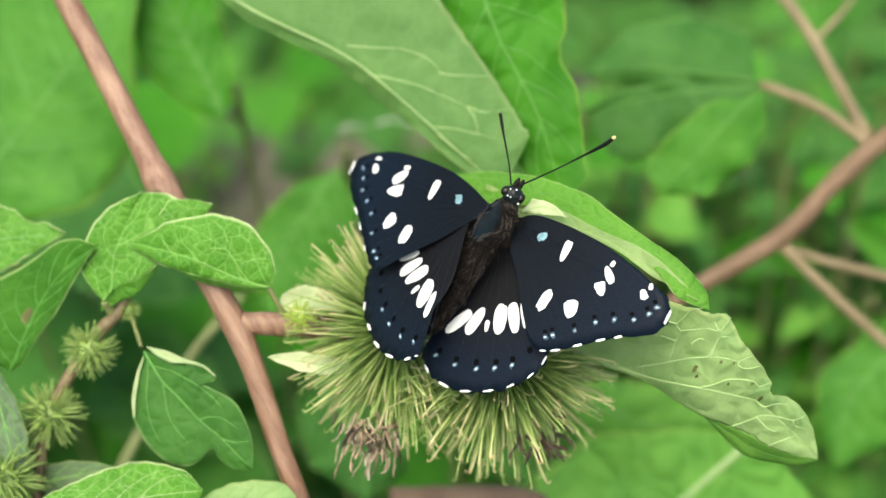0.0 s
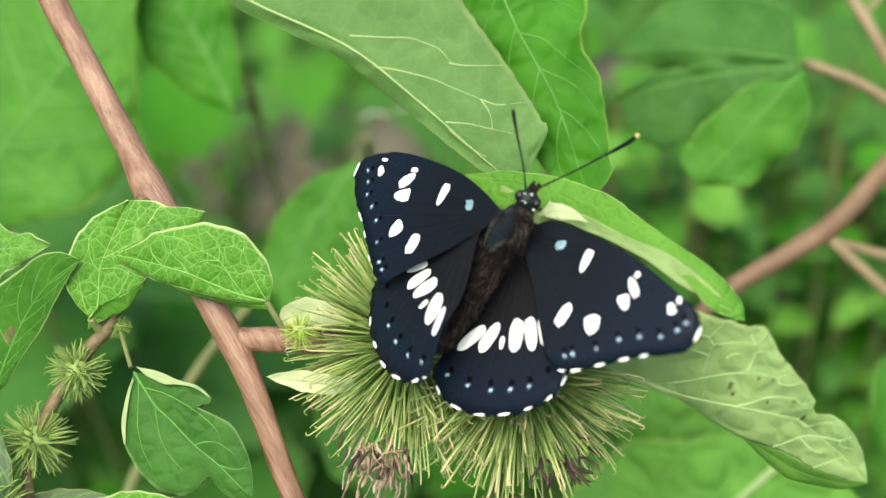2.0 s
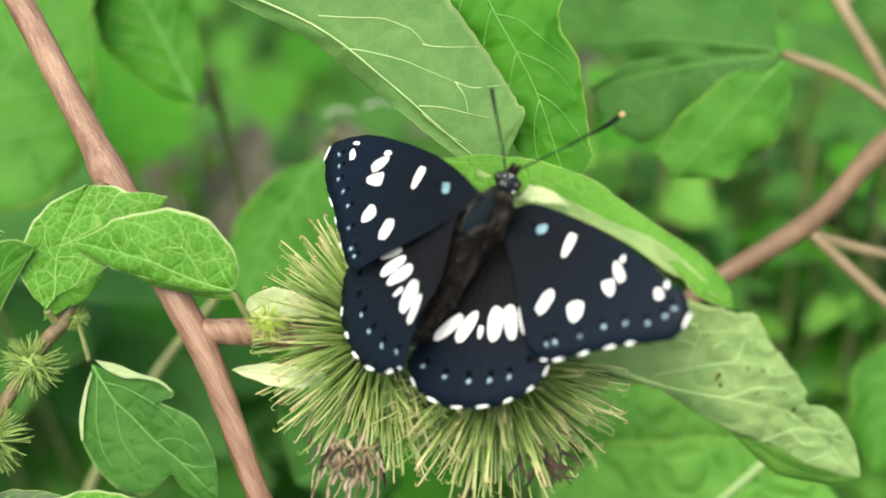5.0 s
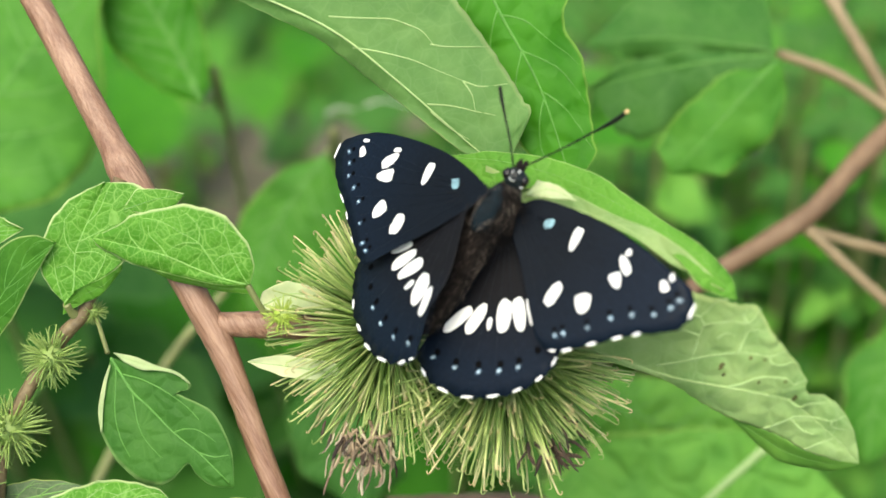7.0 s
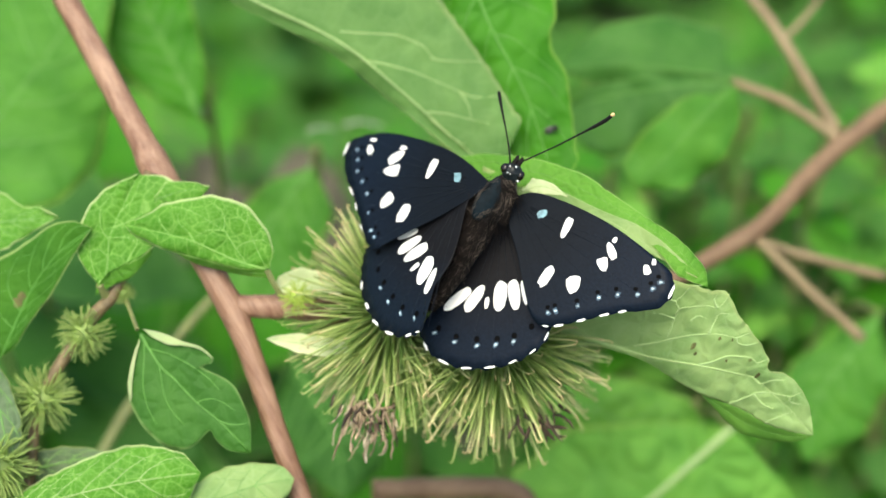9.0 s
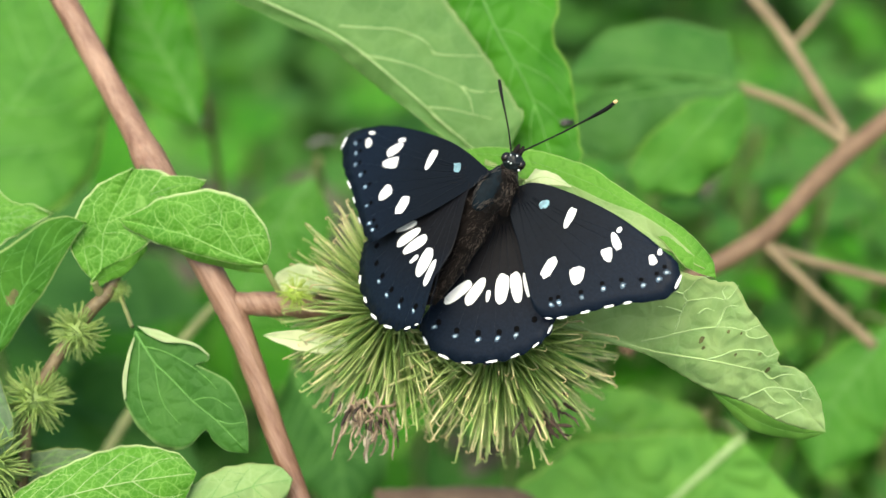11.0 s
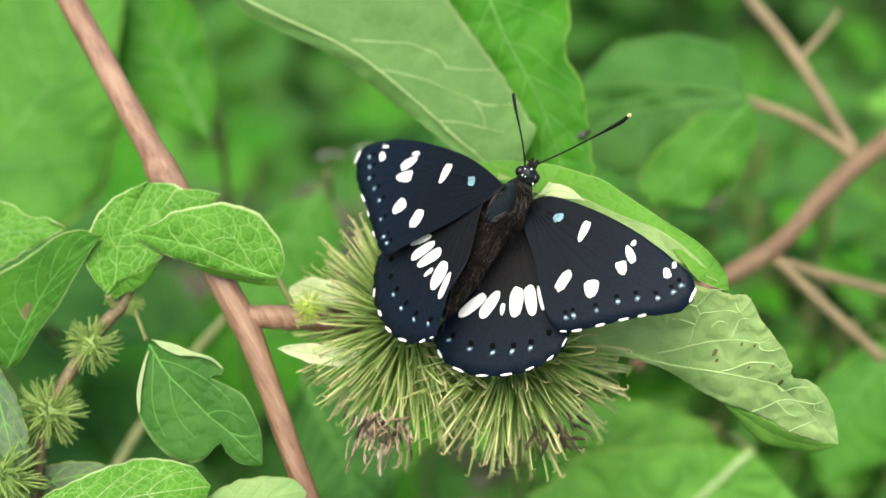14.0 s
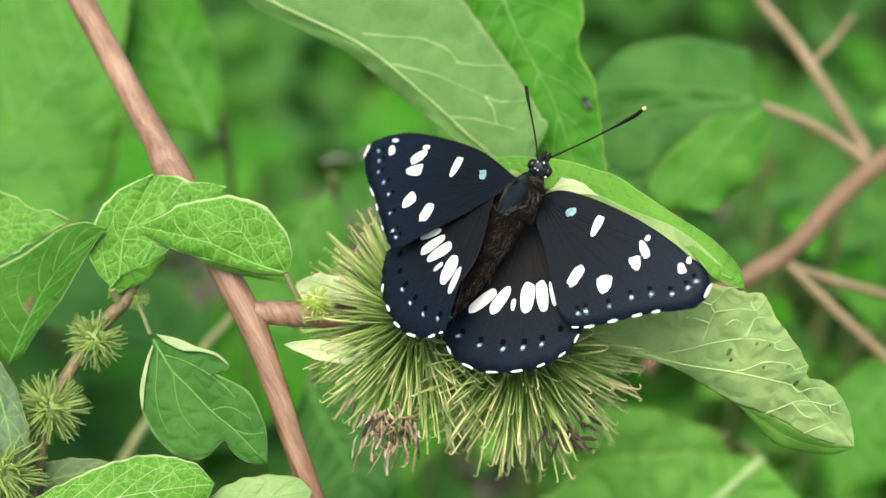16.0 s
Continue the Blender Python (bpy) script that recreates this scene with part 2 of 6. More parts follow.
BUD_DULL = material("bud_dull_green", (0.17, 0.29, 0.055), 0.55, scale=500, color2=(0.33, 0.41, 0.13))


def wing_material(name, inner, outer, reach):
    """Scaly wing: brown-black by the body, blue-black towards the margin."""
    m = bpy.data.materials.new(name)
    m.use_nodes = True
    n, l = m.node_tree.nodes, m.node_tree.links
    b = n["Principled BSDF"]
    tc, ln, rng, mix = n.new("ShaderNodeTexCoord"), n.new("ShaderNodeVectorMath"), n.new("ShaderNodeMapRange"), n.new("ShaderNodeMixRGB")
    ln.operation = "LENGTH"
    l.new(tc.outputs["Object"], ln.inputs[0])
    l.new(ln.outputs["Value"], rng.inputs["Value"])
    rng.inputs["From Min"].default_value, rng.inputs["From Max"].default_value = reach[0], reach[1]
    mix.inputs["Color1"].default_value, mix.inputs["Color2"].default_value = (*inner, 1), (*outer, 1)
    l.new(rng.outputs["Result"], mix.inputs["Fac"])
    grain, g2 = n.new("ShaderNodeTexNoise"), n.new("ShaderNodeMixRGB")
    grain.inputs["Scale"].default_value, grain.inputs["Detail"].default_value = 2500, 6
    l.new(tc.outputs["Object"], grain.inputs["Vector"])
    g2.blend_type = "OVERLAY"
    g2.inputs["Fac"].default_value = 0.6
    l.new(mix.outputs["Color"], g2.inputs["Color1"])
    l.new(grain.outputs["Fac"], g2.inputs["Color2"])
    l.new(g2.outputs["Color"], b.inputs["Base Color"])
    bp = n.new("ShaderNodeBump")
    bp.inputs["Strength"].default_value, bp.inputs["Distance"].default_value = 0.4, 0.0001
    l.new(grain.outputs["Fac"], bp.inputs["Height"])
    l.new(bp.outputs["Normal"], b.inputs["Normal"])
    b.inputs["Roughness"].default_value = 0.45
    b.inputs["Specular IOR Level"].default_value = 0.10
    return m


# Blue towards the margin is pigment with the scales' sheen put into the colour.
FORE = wing_material("forewing_scales", (0.0038, 0.0058, 0.0094), (0.0037, 0.0082, 0.0175), (0.009, 0.02))
HIND = wing_material("hindwing_scales", (0.0066, 0.0064, 0.0078), (0.0042, 0.0085, 0.0175), (0.009, 0.0175))
WHITE = material("wing_white_scales", (0.88, 0.88, 0.87), 0.7, 0.04, 900)
PALE_BLUE = material("wing_pale_blue_scales", (0.20, 0.36, 0.42), 0.6, 0.5, 1800)
# Blue margin dots, their glint put into the pale colour of the core.
GLINT_BLUE = material("wing_blue_dot_glints", (0.45, 0.58, 0.66), 0.5, 0.6, 1800)
HALO_BLUE = material("wing_dusky_blue_scales", (0.035, 0.075, 0.12), 0.6, 0.5, 1800)
BLACK = material("wing_black_dots", (0.0015, 0.0015, 0.002), 0.7, 0.2, spec=0.05)
PLATE = material("shoulder_teal_scales", (0.0040, 0.0095, 0.0140), 0.6, 0.4, 1500, bump=0.2, bump_scale=5000, spec=0.1)
TAN_HAIR = material("hair_tan", (0.15, 0.118, 0.094), 0.7, 0.6, 900)
BROWN_DOWN = material("fold_brown_down", (0.023, 0.0175, 0.0155), 0.85, 0.6, 700, bump=0.6, bump_scale=2500, spec=0.1)
CHITIN = material("thorax_dark_teal", (0.004, 0.008, 0.010), 0.4, 0.4, 1200, bump=0.2, bump_scale=4000, spec=0.3)
FUR = material("fur_dark_brown", (0.0155, 0.0126, 0.0118), 0.9, 0.6, 900, spec=0.1)
EYE = material("eye_black_brown", (0.008, 0.005, 0.004), 0.2, 0.2)
ORANGE = material("antenna_orange", (0.85, 0.58, 0.28), 0.5, 0.15)
ANTENNA = material("antenna_black", (0.006, 0.006, 0.006), 0.6, 0.2, spec=0.15)

# ---- the plants' own frame: x across, y up the leaning shoot, h out of it, in millimetres ----
PLANT = pose(0, 0, 0.8, 50, 0, 0)
MM = 0.001


def at(x, y, h):
    return PLANT @ Vector((x * MM, y * MM, h * MM))


def part(name, bm, mat, parent, label="", smooth=True, m=None):
    """One mesh under a thing or a part; m: its own pose in its parent's space."""
    me = bpy.data.meshes.new(name)
    bm.to_mesh(me)
    bm.free()
    for f in me.polygons:
        f.use_smooth = smooth
    return piece(name, me, mat, parent, label, m)


def piece(name, me, mat, parent, label="", m=None):
    if mat and not me.materials:
        me.materials.append(mat)
    ob = new(name, me)
    if parent:
        ob.parent = parent
    if m:
        ob.matrix_basis = m
    return tagged(ob, label)


def smooth_curve(points, n):
    """A curve through the points, as n + 1 rows."""
    p = np.array(points, float)
    q = np.vstack([2 * p[0] - p[1], p, 2 * p[-1] - p[-2]])
    m, out = len(p) - 1, []
    for i in range(n + 1):
        s = i / n * m
        j = min(int(s), m - 1)
        t = s - j
        a, b, c, d = q[j:j + 4]
        out.append(0.5 * (2 * b + (c - a) * t + (2 * a - 5 * b + 4 * c - d) * t * t + (3 * b - a - 3 * c + d) * t ** 3))
    return np.array(out)


def tube(bm, rows, sides=10, wobble=0.0, seed=0, caps=True):
    """A round stalk along rows of (x, y, z, radius)."""
    rows = np.array(rows, float)
    rings, side = [], None
    for i, row in enumerate(rows):
        t = rows[min(i + 1, len(rows) - 1), :3] - rows[max(i - 1, 0), :3]
        t = Vector(t).normalized()
        side = Vector((0.31, 0.2, 0.93)) if side is None else side
        side = (side - t * side.dot(t)).normalized()
        other = t.cross(side)
        ring = []
        for k in range(sides):
            a = 2 * math.pi * k / sides
            r = row[3] * (1 + wobble * noise.noise((i * 0.45, math.cos(a) * 1.3 + seed, math.sin(a) * 1.3)))
            ring.append(bm.verts.new(Vector(row[:3]) + (side * math.cos(a) + other * math.sin(a)) * r))
        rings.append(ring)
    for a, b in zip(rings, rings[1:]):
        for k in range(sides):
            bm.faces.new((a[k], a[(k + 1) % sides], b[(k + 1) % sides], b[k]))
    if caps:
        bm.faces.new(rings[0][::-1])
        bm.faces.new(rings[-1])


def stalk(name, rows, mat, parent, label="", sides=12, n=40, wobble=0.12, seed=0, tail=()):
    """A stalk curved through rows of (x, y, h, radius); tail: straight on from there to its root."""
    bm = bmesh.new()
    line = [[c * MM for c in row] for row in smooth_curve(rows, n)]
    tube(bm, line + [[c * MM for c in row] for row in tail], sides, wobble, seed)
    return part(name, bm, mat, parent, label)


class Blade:
    """A leaf's surface. mid: its rib from base to tip; left, right: half widths along it; tilt: how far each half turns up from the rib's plane, in degrees."""

    def __init__(self, mid, left, right, tilt=(0, 0), cup=0.0, wave=0.0, teeth=0.0, seed=0, pucker=0.0, n=44):
        self.rib = smooth_curve(mid, n)
        self.n, self.half, self.tilt, self.cup, self.wave, self.teeth, self.seed, self.pucker = n, (left, right), tilt, cup, wave, teeth, seed, pucker
        self.length = float(np.linalg.norm(np.diff(self.rib, axis=0), axis=1).sum())

    def width(self, side, s):
        w = self.half[side]
        x = s * (len(w) - 1)
        j = min(int(x), len(w) - 2)
        q = [2 * w[0] - w[1], *w, 2 * w[-1] - w[-2]]
        t = x - j
        a, b, c, d = q[j:j + 4]
        v = 0.5 * (2 * b + (c - a) * t + (2 * a - 5 * b + 4 * c - d) * t * t + (3 * b - a - 3 * c + d) * t ** 3)
        tooth = self.teeth * (abs((s * self.length / 2.6 + self.seed) % 1.0 - 0.35) - 0.3)
        return max(0.02, v + tooth * min(1.0, v / 3) + 0.12 * self.teeth * noise.noise((s * 9, side, self.seed)))

    def place(self, side, s, v, lift=0.0):
        """The point at s along the rib and v from the rib to the rim of a side."""
        x = s * self.n
        j = min(int(x), self.n - 1)
        p = self.rib[j] + (self.rib[j + 1] - self.rib[j]) * (x - j)
        a, b = self.rib[max(j - 1, 0)], self.rib[min(j + 2, self.n)]
        t = (b - a)[:2]
        t = t / np.linalg.norm(t)
        out = np.array([-t[1], t[0]]) * (1 if side == 0 else -1)
        w = self.width(side, s)
        ang = radians(self.tilt[side])
        h = w * v * math.sin(ang) + self.cup * w * v * v
        h += self.wave * v * v * noise.noise((s * 5.0, side * 7.3, self.seed)) * 2
        h += self.pucker * noise.noise((s * self.length * 0.5, v * w * 0.5 + side * 9, self.seed)) * min(1, v * 3)
        q = p[:2] + out * w * v
        return Vector((q[0] * MM, q[1] * MM, (p[2] + h + lift) * MM))


class Sheet(Blade):
    """A leaf's surface between two free margins. mid: its rib; left, right: control points of the margins, from base to tip."""

    def __init__(self, mid, left, right, puff=0.0, teeth=0.0, seed=0, pucker=0.0, n=44):
        self.rib = smooth_curve(mid, n)
        self.edges = (smooth_curve(left, n), smooth_curve(right, n))
        self.n, self.puff, self.teeth, self.seed, self.pucker = n, puff, teeth, seed, pucker
        self.length = float(np.linalg.norm(np.diff(self.rib, axis=0), axis=1).sum())

    def between(self, rows, s):
        x = s * self.n
        j = min(int(x), self.n - 1)
        return rows[j] + (rows[j + 1] - rows[j]) * (x - j)

    def width(self, side, s):
        return max(0.02, float(np.linalg.norm(self.between(self.edges[side], s) - self.between(self.rib, s))))

    def place(self, side, s, v, lift=0.0):
        a, b = self.between(self.rib, s), self.between(self.edges[side], s)
        w = self.width(side, s)
        tooth = self.teeth * (abs((s * self.length / 2.4 + self.seed) % 1.0 - 0.35) - 0.3 + 0.3 * noise.noise((s * 9, side, self.seed)))
        p = a + (b - a) * v * (1 + min(1, w / 3) * tooth / max(w, 1) * v ** 6)
        h = self.puff * math.sin(math.pi * min(1, v)) * min(1, w / 3)
        h += self.pucker * noise.noise((p[0] * 0.5, p[1] * 0.5, self.seed)) * min(1, v * 3)
        h += 0.4 * self.pucker * noise.noise((p[0] * 1.3, p[1] * 1.3, self.seed + 5)) * min(1, v * 3)
        return Vector((p[0] * MM, p[1] * MM, (p[2] + h + lift) * MM))


def band(left, right, n=24, **more):
    """A narrow turned-over strip between two lines."""
    a, b = smooth_curve(left, n), smooth_curve(right, n)
    return Sheet((a + b) / 2, a, b, n=n, **more)


def leaf(parent, blade, mat, vein_mat, label="", veins=6, name="leaf", across=7, vein_size=0.22, sides=(0, 1), thick=0.16, fine=True, forward=0.16):
    bm = bmesh.new()
    along, rim = bm.loops.layers.uv.new("along"), bm.loops.layers.uv.new("across")
    n = blade.n
    grid = []
    for i in range(n + 1):
        row = []
        for k in range(-across, across + 1):
            side, v = (0, -k / across) if k < 0 else (1, k / across)
            p = blade.place(side, i / n, v)
            row.append((bm.verts.new(p), (p.x, p.y), abs(v)))
        grid.append(row)
    for i in range(n):
        for k in range(2 * across):
            four = (grid[i][k], grid[i][k + 1], grid[i + 1][k + 1], grid[i + 1][k])
            f = bm.faces.new([c[0] for c in four])
            for loop, c in zip(f.loops, four):
                loop[along].uv, loop[rim].uv = c[1], (c[2], 0)
    ob = part(name, bm, mat, parent, label)
    if thick:
        mod = ob.modifiers.new("thickness", "SOLIDIFY")
        mod.thickness, mod.offset = thick * MM, -1
    bm = bmesh.new()
    rows = [(*blade.place(0, s, 0, 0.02), vein_size * (1.5 - 1.1 * s) * MM) for s in np.linspace(0, 0.98, 26)]
    tube(bm, rows, 6, caps=True)
    part("midrib", bm, vein_mat, ob)
    if veins:
        rng = random.Random(blade.seed * 31 + 7)
        for side in sides:
            for j in range(veins):
                s0 = 0.05 + 0.8 * j / veins + rng.uniform(-0.01, 0.02)
                line, reach = [], forward + 0.05 * rng.random()
                for q in np.linspace(0, 0.9, 9):
                    s = min(0.98, s0 + reach * (q + 0.6 * q * q))
                    line.append((*blade.place(side, s, q, 0.02), vein_size * (0.75 - 0.62 * q) * MM))
                bm = bmesh.new()
                tube(bm, line, 5)
                if fine:
                    for q0 in (0.35, 0.6):
                        sub, dr = [], rng.choice((-1, 1))
                        for u in np.linspace(0, 1, 5):
                            q = q0 + 0.22 * u
                            s = min(0.98, max(0.0, s0 + reach * (q0 + 0.6 * q0 * q0) + dr * 0.55 / veins * u))
                            sub.append((*blade.place(side, s, q, 0.015), vein_size * (0.33 - 0.2 * u) * MM))
                        tube(bm, sub, 4)
                part("vein", bm, vein_mat, ob)
    return ob


# ---- ground ----
def make_ground():
    bm = bmesh.new()
    rings = [0.0, 0.15, 0.3, 0.45, 0.6, 0.8, 1.0, 1.3, 1.7, 2.3, 3.2, 5, 9, 20, 60, 300, 2000]
    prev = None
    for r in rings:
        ring = []
        for k in range(48):
            a = 2 * math.pi * k / 48
            x, y = r * math.cos(a), 0.5 + r * math.sin(a)
            z = 0.03 * noise.noise((x * 3, y * 3, 0)) + 0.015 * noise.noise((x * 11, y * 11, 4)) if r < 9 else 0
            ring.append(bm.verts.new((x, y, z)) if r or not ring else ring[0])
        if prev:
            for k in range(48):
                vs = [prev[k], prev[(k + 1) % 48], ring[(k + 1) % 48], ring[k]]
                vs = [v for i, v in enumerate(vs) if v not in vs[:i]]
                bm.faces.new(vs[::-1])
        prev = ring
    bmesh.ops.recalc_face_normals(bm, faces=bm.faces)
    ob = part("ground", bm, GROUND, None)
    return tagged(ob, "dark damp woodland soil under green herbs", "ground", kind="structure")


make_ground()


# ---- undergrowth far behind the shoot ----
def undergrowth():
    """Herbs of many broad leaves on thin stalks, out to the woodland floor behind."""
    rng = random.Random(11)
    verts, faces, mats, uvs = [], [], [], []

    def blade(base, way, up, size, mat):
        side = way.cross(up).normalized()
        b0, stations = len(verts), 7
        w = size * rng.uniform(0.26, 0.42)
        droop, fold = rng.uniform(0.1, 0.5), rng.uniform(0.05, 0.35)
        for i in range(stations):
            s = i / (stations - 1)
            half = w * (math.sin(math.pi * (s ** 0.75)) ** 0.8 if 0 < s < 1 else 0.03) * (1 + 0.12 * math.sin(i * 2.4 + base.x * 90))
            c = base + way * (size * s) - Vector((0, 0, droop * size * s * s))
            for k in (-1, -0.5, 0, 0.5, 1):
                verts.append(c + side * half * k + up * abs(k) * half * fold)
                uvs.append((s * size, half * k, abs(k)))
        for i in range(stations - 1):
            for k in range(4):
                a = b0 + i * 5 + k
                faces.append((a, a + 1, a + 6, a + 5))
                mats.append(mat)

    def shaft(a, b, r):
        b0 = len(verts)
        for i in range(4):
            c = a.lerp(b, i / 3) + Vector((0.006 * math.sin(i * 2 + a.x * 70), 0, 0)) * (0 < i < 3)
            for k in range(5):
                verts.append(c + Vector((math.cos(k * 1.2566), math.sin(k * 1.2566), 0)) * r)
                uvs.append((0, 0, 0))
        for i in range(3):
            for k in range(5):
                faces.append((b0 + i * 5 + k, b0 + i * 5 + (k + 1) % 5, b0 + i * 5 + 5 + (k + 1) % 5, b0 + i * 5 + 5 + k))
                mats.append(3)

    for i in range(1450):
        fine = i >= 430
        y = 0.15 + (0.55 * rng.random() ** 1.3 if fine else 1.7 * rng.random() ** 1.6)
        far = (y + 0.17) / 0.766
        x = far * (rng.uniform(0.03, 0.40) if fine else rng.uniform(-0.42, 0.36))
        line = 0.80 - 0.839 * y
        top = line + far * (rng.uniform(-0.26, 0.16) if fine else rng.uniform(-0.30, 0.12))
        # a small gap among the broad-leaved herbs lets the litter show
        if not fine and -0.085 < x / far < -0.02 and line - 0.02 * far < top < line + 0.05 * far and rng.random() < 0.75:
            continue
        if not fine and x / far > 0.07 and top > line - 0.15 * far and rng.random() < 0.8:
            continue
        top = min(top, 0.70)
        if top < 0.05:
            top = rng.uniform(0.04, 0.14)
        foot, tip = Vector((x + rng.uniform(-0.03, 0.03), y + rng.uniform(-0.03, 0.03), -0.02)), Vector((x, y, top))
        shaft(foot, tip, rng.uniform(0.0006, 0.0012))
        size = rng.uniform(0.010, 0.022) if fine else rng.uniform(0.03, 0.075)
        turn = rng.uniform(0, 6.28)
        for j in range(rng.randint(9, 14) if fine else rng.randint(4, 8)):
            a = turn + j * 2.4
            way = Vector((math.cos(a), math.sin(a), rng.uniform(-0.25, 0.45))).normalized()
            up = Vector((rng.uniform(-0.4, 0.4), rng.uniform(-0.7, 0.2), 1)).normalized()
            up = (up - way * up.dot(way)).normalized()
            base = tip.lerp(foot, (0.022 if fine else 0.05) * j / max(top, 0.15) * 0.6)
            blade(base, way, up, size * rng.uniform(0.7, 1.2), rng.choice((0, 1, 5, 2, 2, 0, 0, 5, 2, 1, 0, 2, 4, 6, 6) if fine else (0, 0, 1, 1, 2)))
    for _ in range(42):
        y = rng.uniform(0.22, 0.5)
        far = (y + 0.17) / 0.766
        x = far * rng.uniform(-0.20, 0.01)
        z = 0.80 - 0.839 * y + far * rng.uniform(0.0, 0.09)
        a = rng.uniform(0, 6.28)
        way = Vector((math.cos(a), math.sin(a), rng.uniform(-0.5, 0.3))).normalized()
        up = Vector((0.3, -0.6, 1))
        up = (up - way * up.dot(way)).normalized()
        shaft(Vector((x, y + 0.02, -0.02)), Vector((x, y, z)), 0.0009)
        blade(Vector((x, y, z)), way, up, rng.uniform(0.012, 0.03), 4)
    # low herbs carpet the floor further back
    for _ in range(900):
        y = 0.75 + 2.6 * rng.random() ** 1.2
        far = (y + 0.17) / 0.766
        x = far * rng.uniform(-0.45, 0.45)
        top = rng.uniform(0.05, 0.30)
        foot, tip = Vector((x + rng.uniform(-0.03, 0.03), y, -0.02)), Vector((x, y, top))
        shaft(foot, tip, rng.uniform(0.0008, 0.0014))
        size, turn = rng.uniform(0.035, 0.075), rng.uniform(0, 6.28)
        for j in range(rng.randint(5, 9)):
            a = turn + j * 2.4
            way = Vector((math.cos(a), math.sin(a), rng.uniform(-0.2, 0.4))).normalized()
            up = Vector((rng.uniform(-0.4, 0.4), rng.uniform(-0.7, 0.2), 1)).normalized()
            up = (up - way * up.dot(way)).normalized()
            blade(tip.lerp(foot, 0.05 * j), way, up, size * rng.uniform(0.7, 1.2), rng.choice((0, 0, 2, 2, 2, 1, 5)))
    # the same herbs go on all round, thinner and lower
    for _ in range(520):
        a, r = rng.uniform(0, 6.28), 0.35 + 1.5 * rng.random() ** 0.7
        x, y = r * math.cos(a), r * math.sin(a)
        if y > 0.05 and abs(x) < 0.45 * (y + 0.17) / 0.766 + 0.05:
            continue
        top = rng.uniform(0.06, 0.42)
        foot, tip = Vector((x, y, -0.02)), Vector((x + rng.uniform(-0.03, 0.03), y, top))
        shaft(foot, tip, rng.uniform(0.0008, 0.0014))
        size, turn = rng.uniform(0.03, 0.08), rng.uniform(0, 6.28)
        for j in range(rng.randint(4, 8)):
            b = turn + j * 2.4
            way = Vector((math.cos(b), math.sin(b), rng.uniform(-0.25, 0.45))).normalized()
            up = Vector((rng.uniform(-0.4, 0.4), rng.uniform(-0.4, 0.4), 1)).normalized()
            up = (up - way * up.dot(way)).normalized()
            blade(tip.lerp(foot, 0.06 * j), way, up, size * rng.uniform(0.7, 1.2), rng.choice((0, 0, 1, 2, 5)))
    me = bpy.data.meshes.new("undergrowth")
    me.from_pydata(verts, [], faces)
    for m in (LEAF_FAR, LEAF_BRIGHT, LEAF_DEEP, STALK, LITTER, LEAF_LUSH, LEAF_LIGHT):
        me.materials.append(m)
    me.polygons.foreach_set("material_index", mats)
    me.polygons.foreach_set("use_smooth", [True] * len(faces))
    la, lb = me.uv_layers.new(name="along"), me.uv_layers.new(name="across")
    for p in me.polygons:
        for li, vi in zip(p.loop_indices, p.vertices):
            la.data[li].uv, lb.data[li].uv = uvs[vi][:2], (uvs[vi][2], 0)
    me.update()
    ob = new("undergrowth", me)
    tagged(ob, "dense green broad-leaved herbs covering the woodland floor", "undergrowth", kind="stuff")


undergrowth()


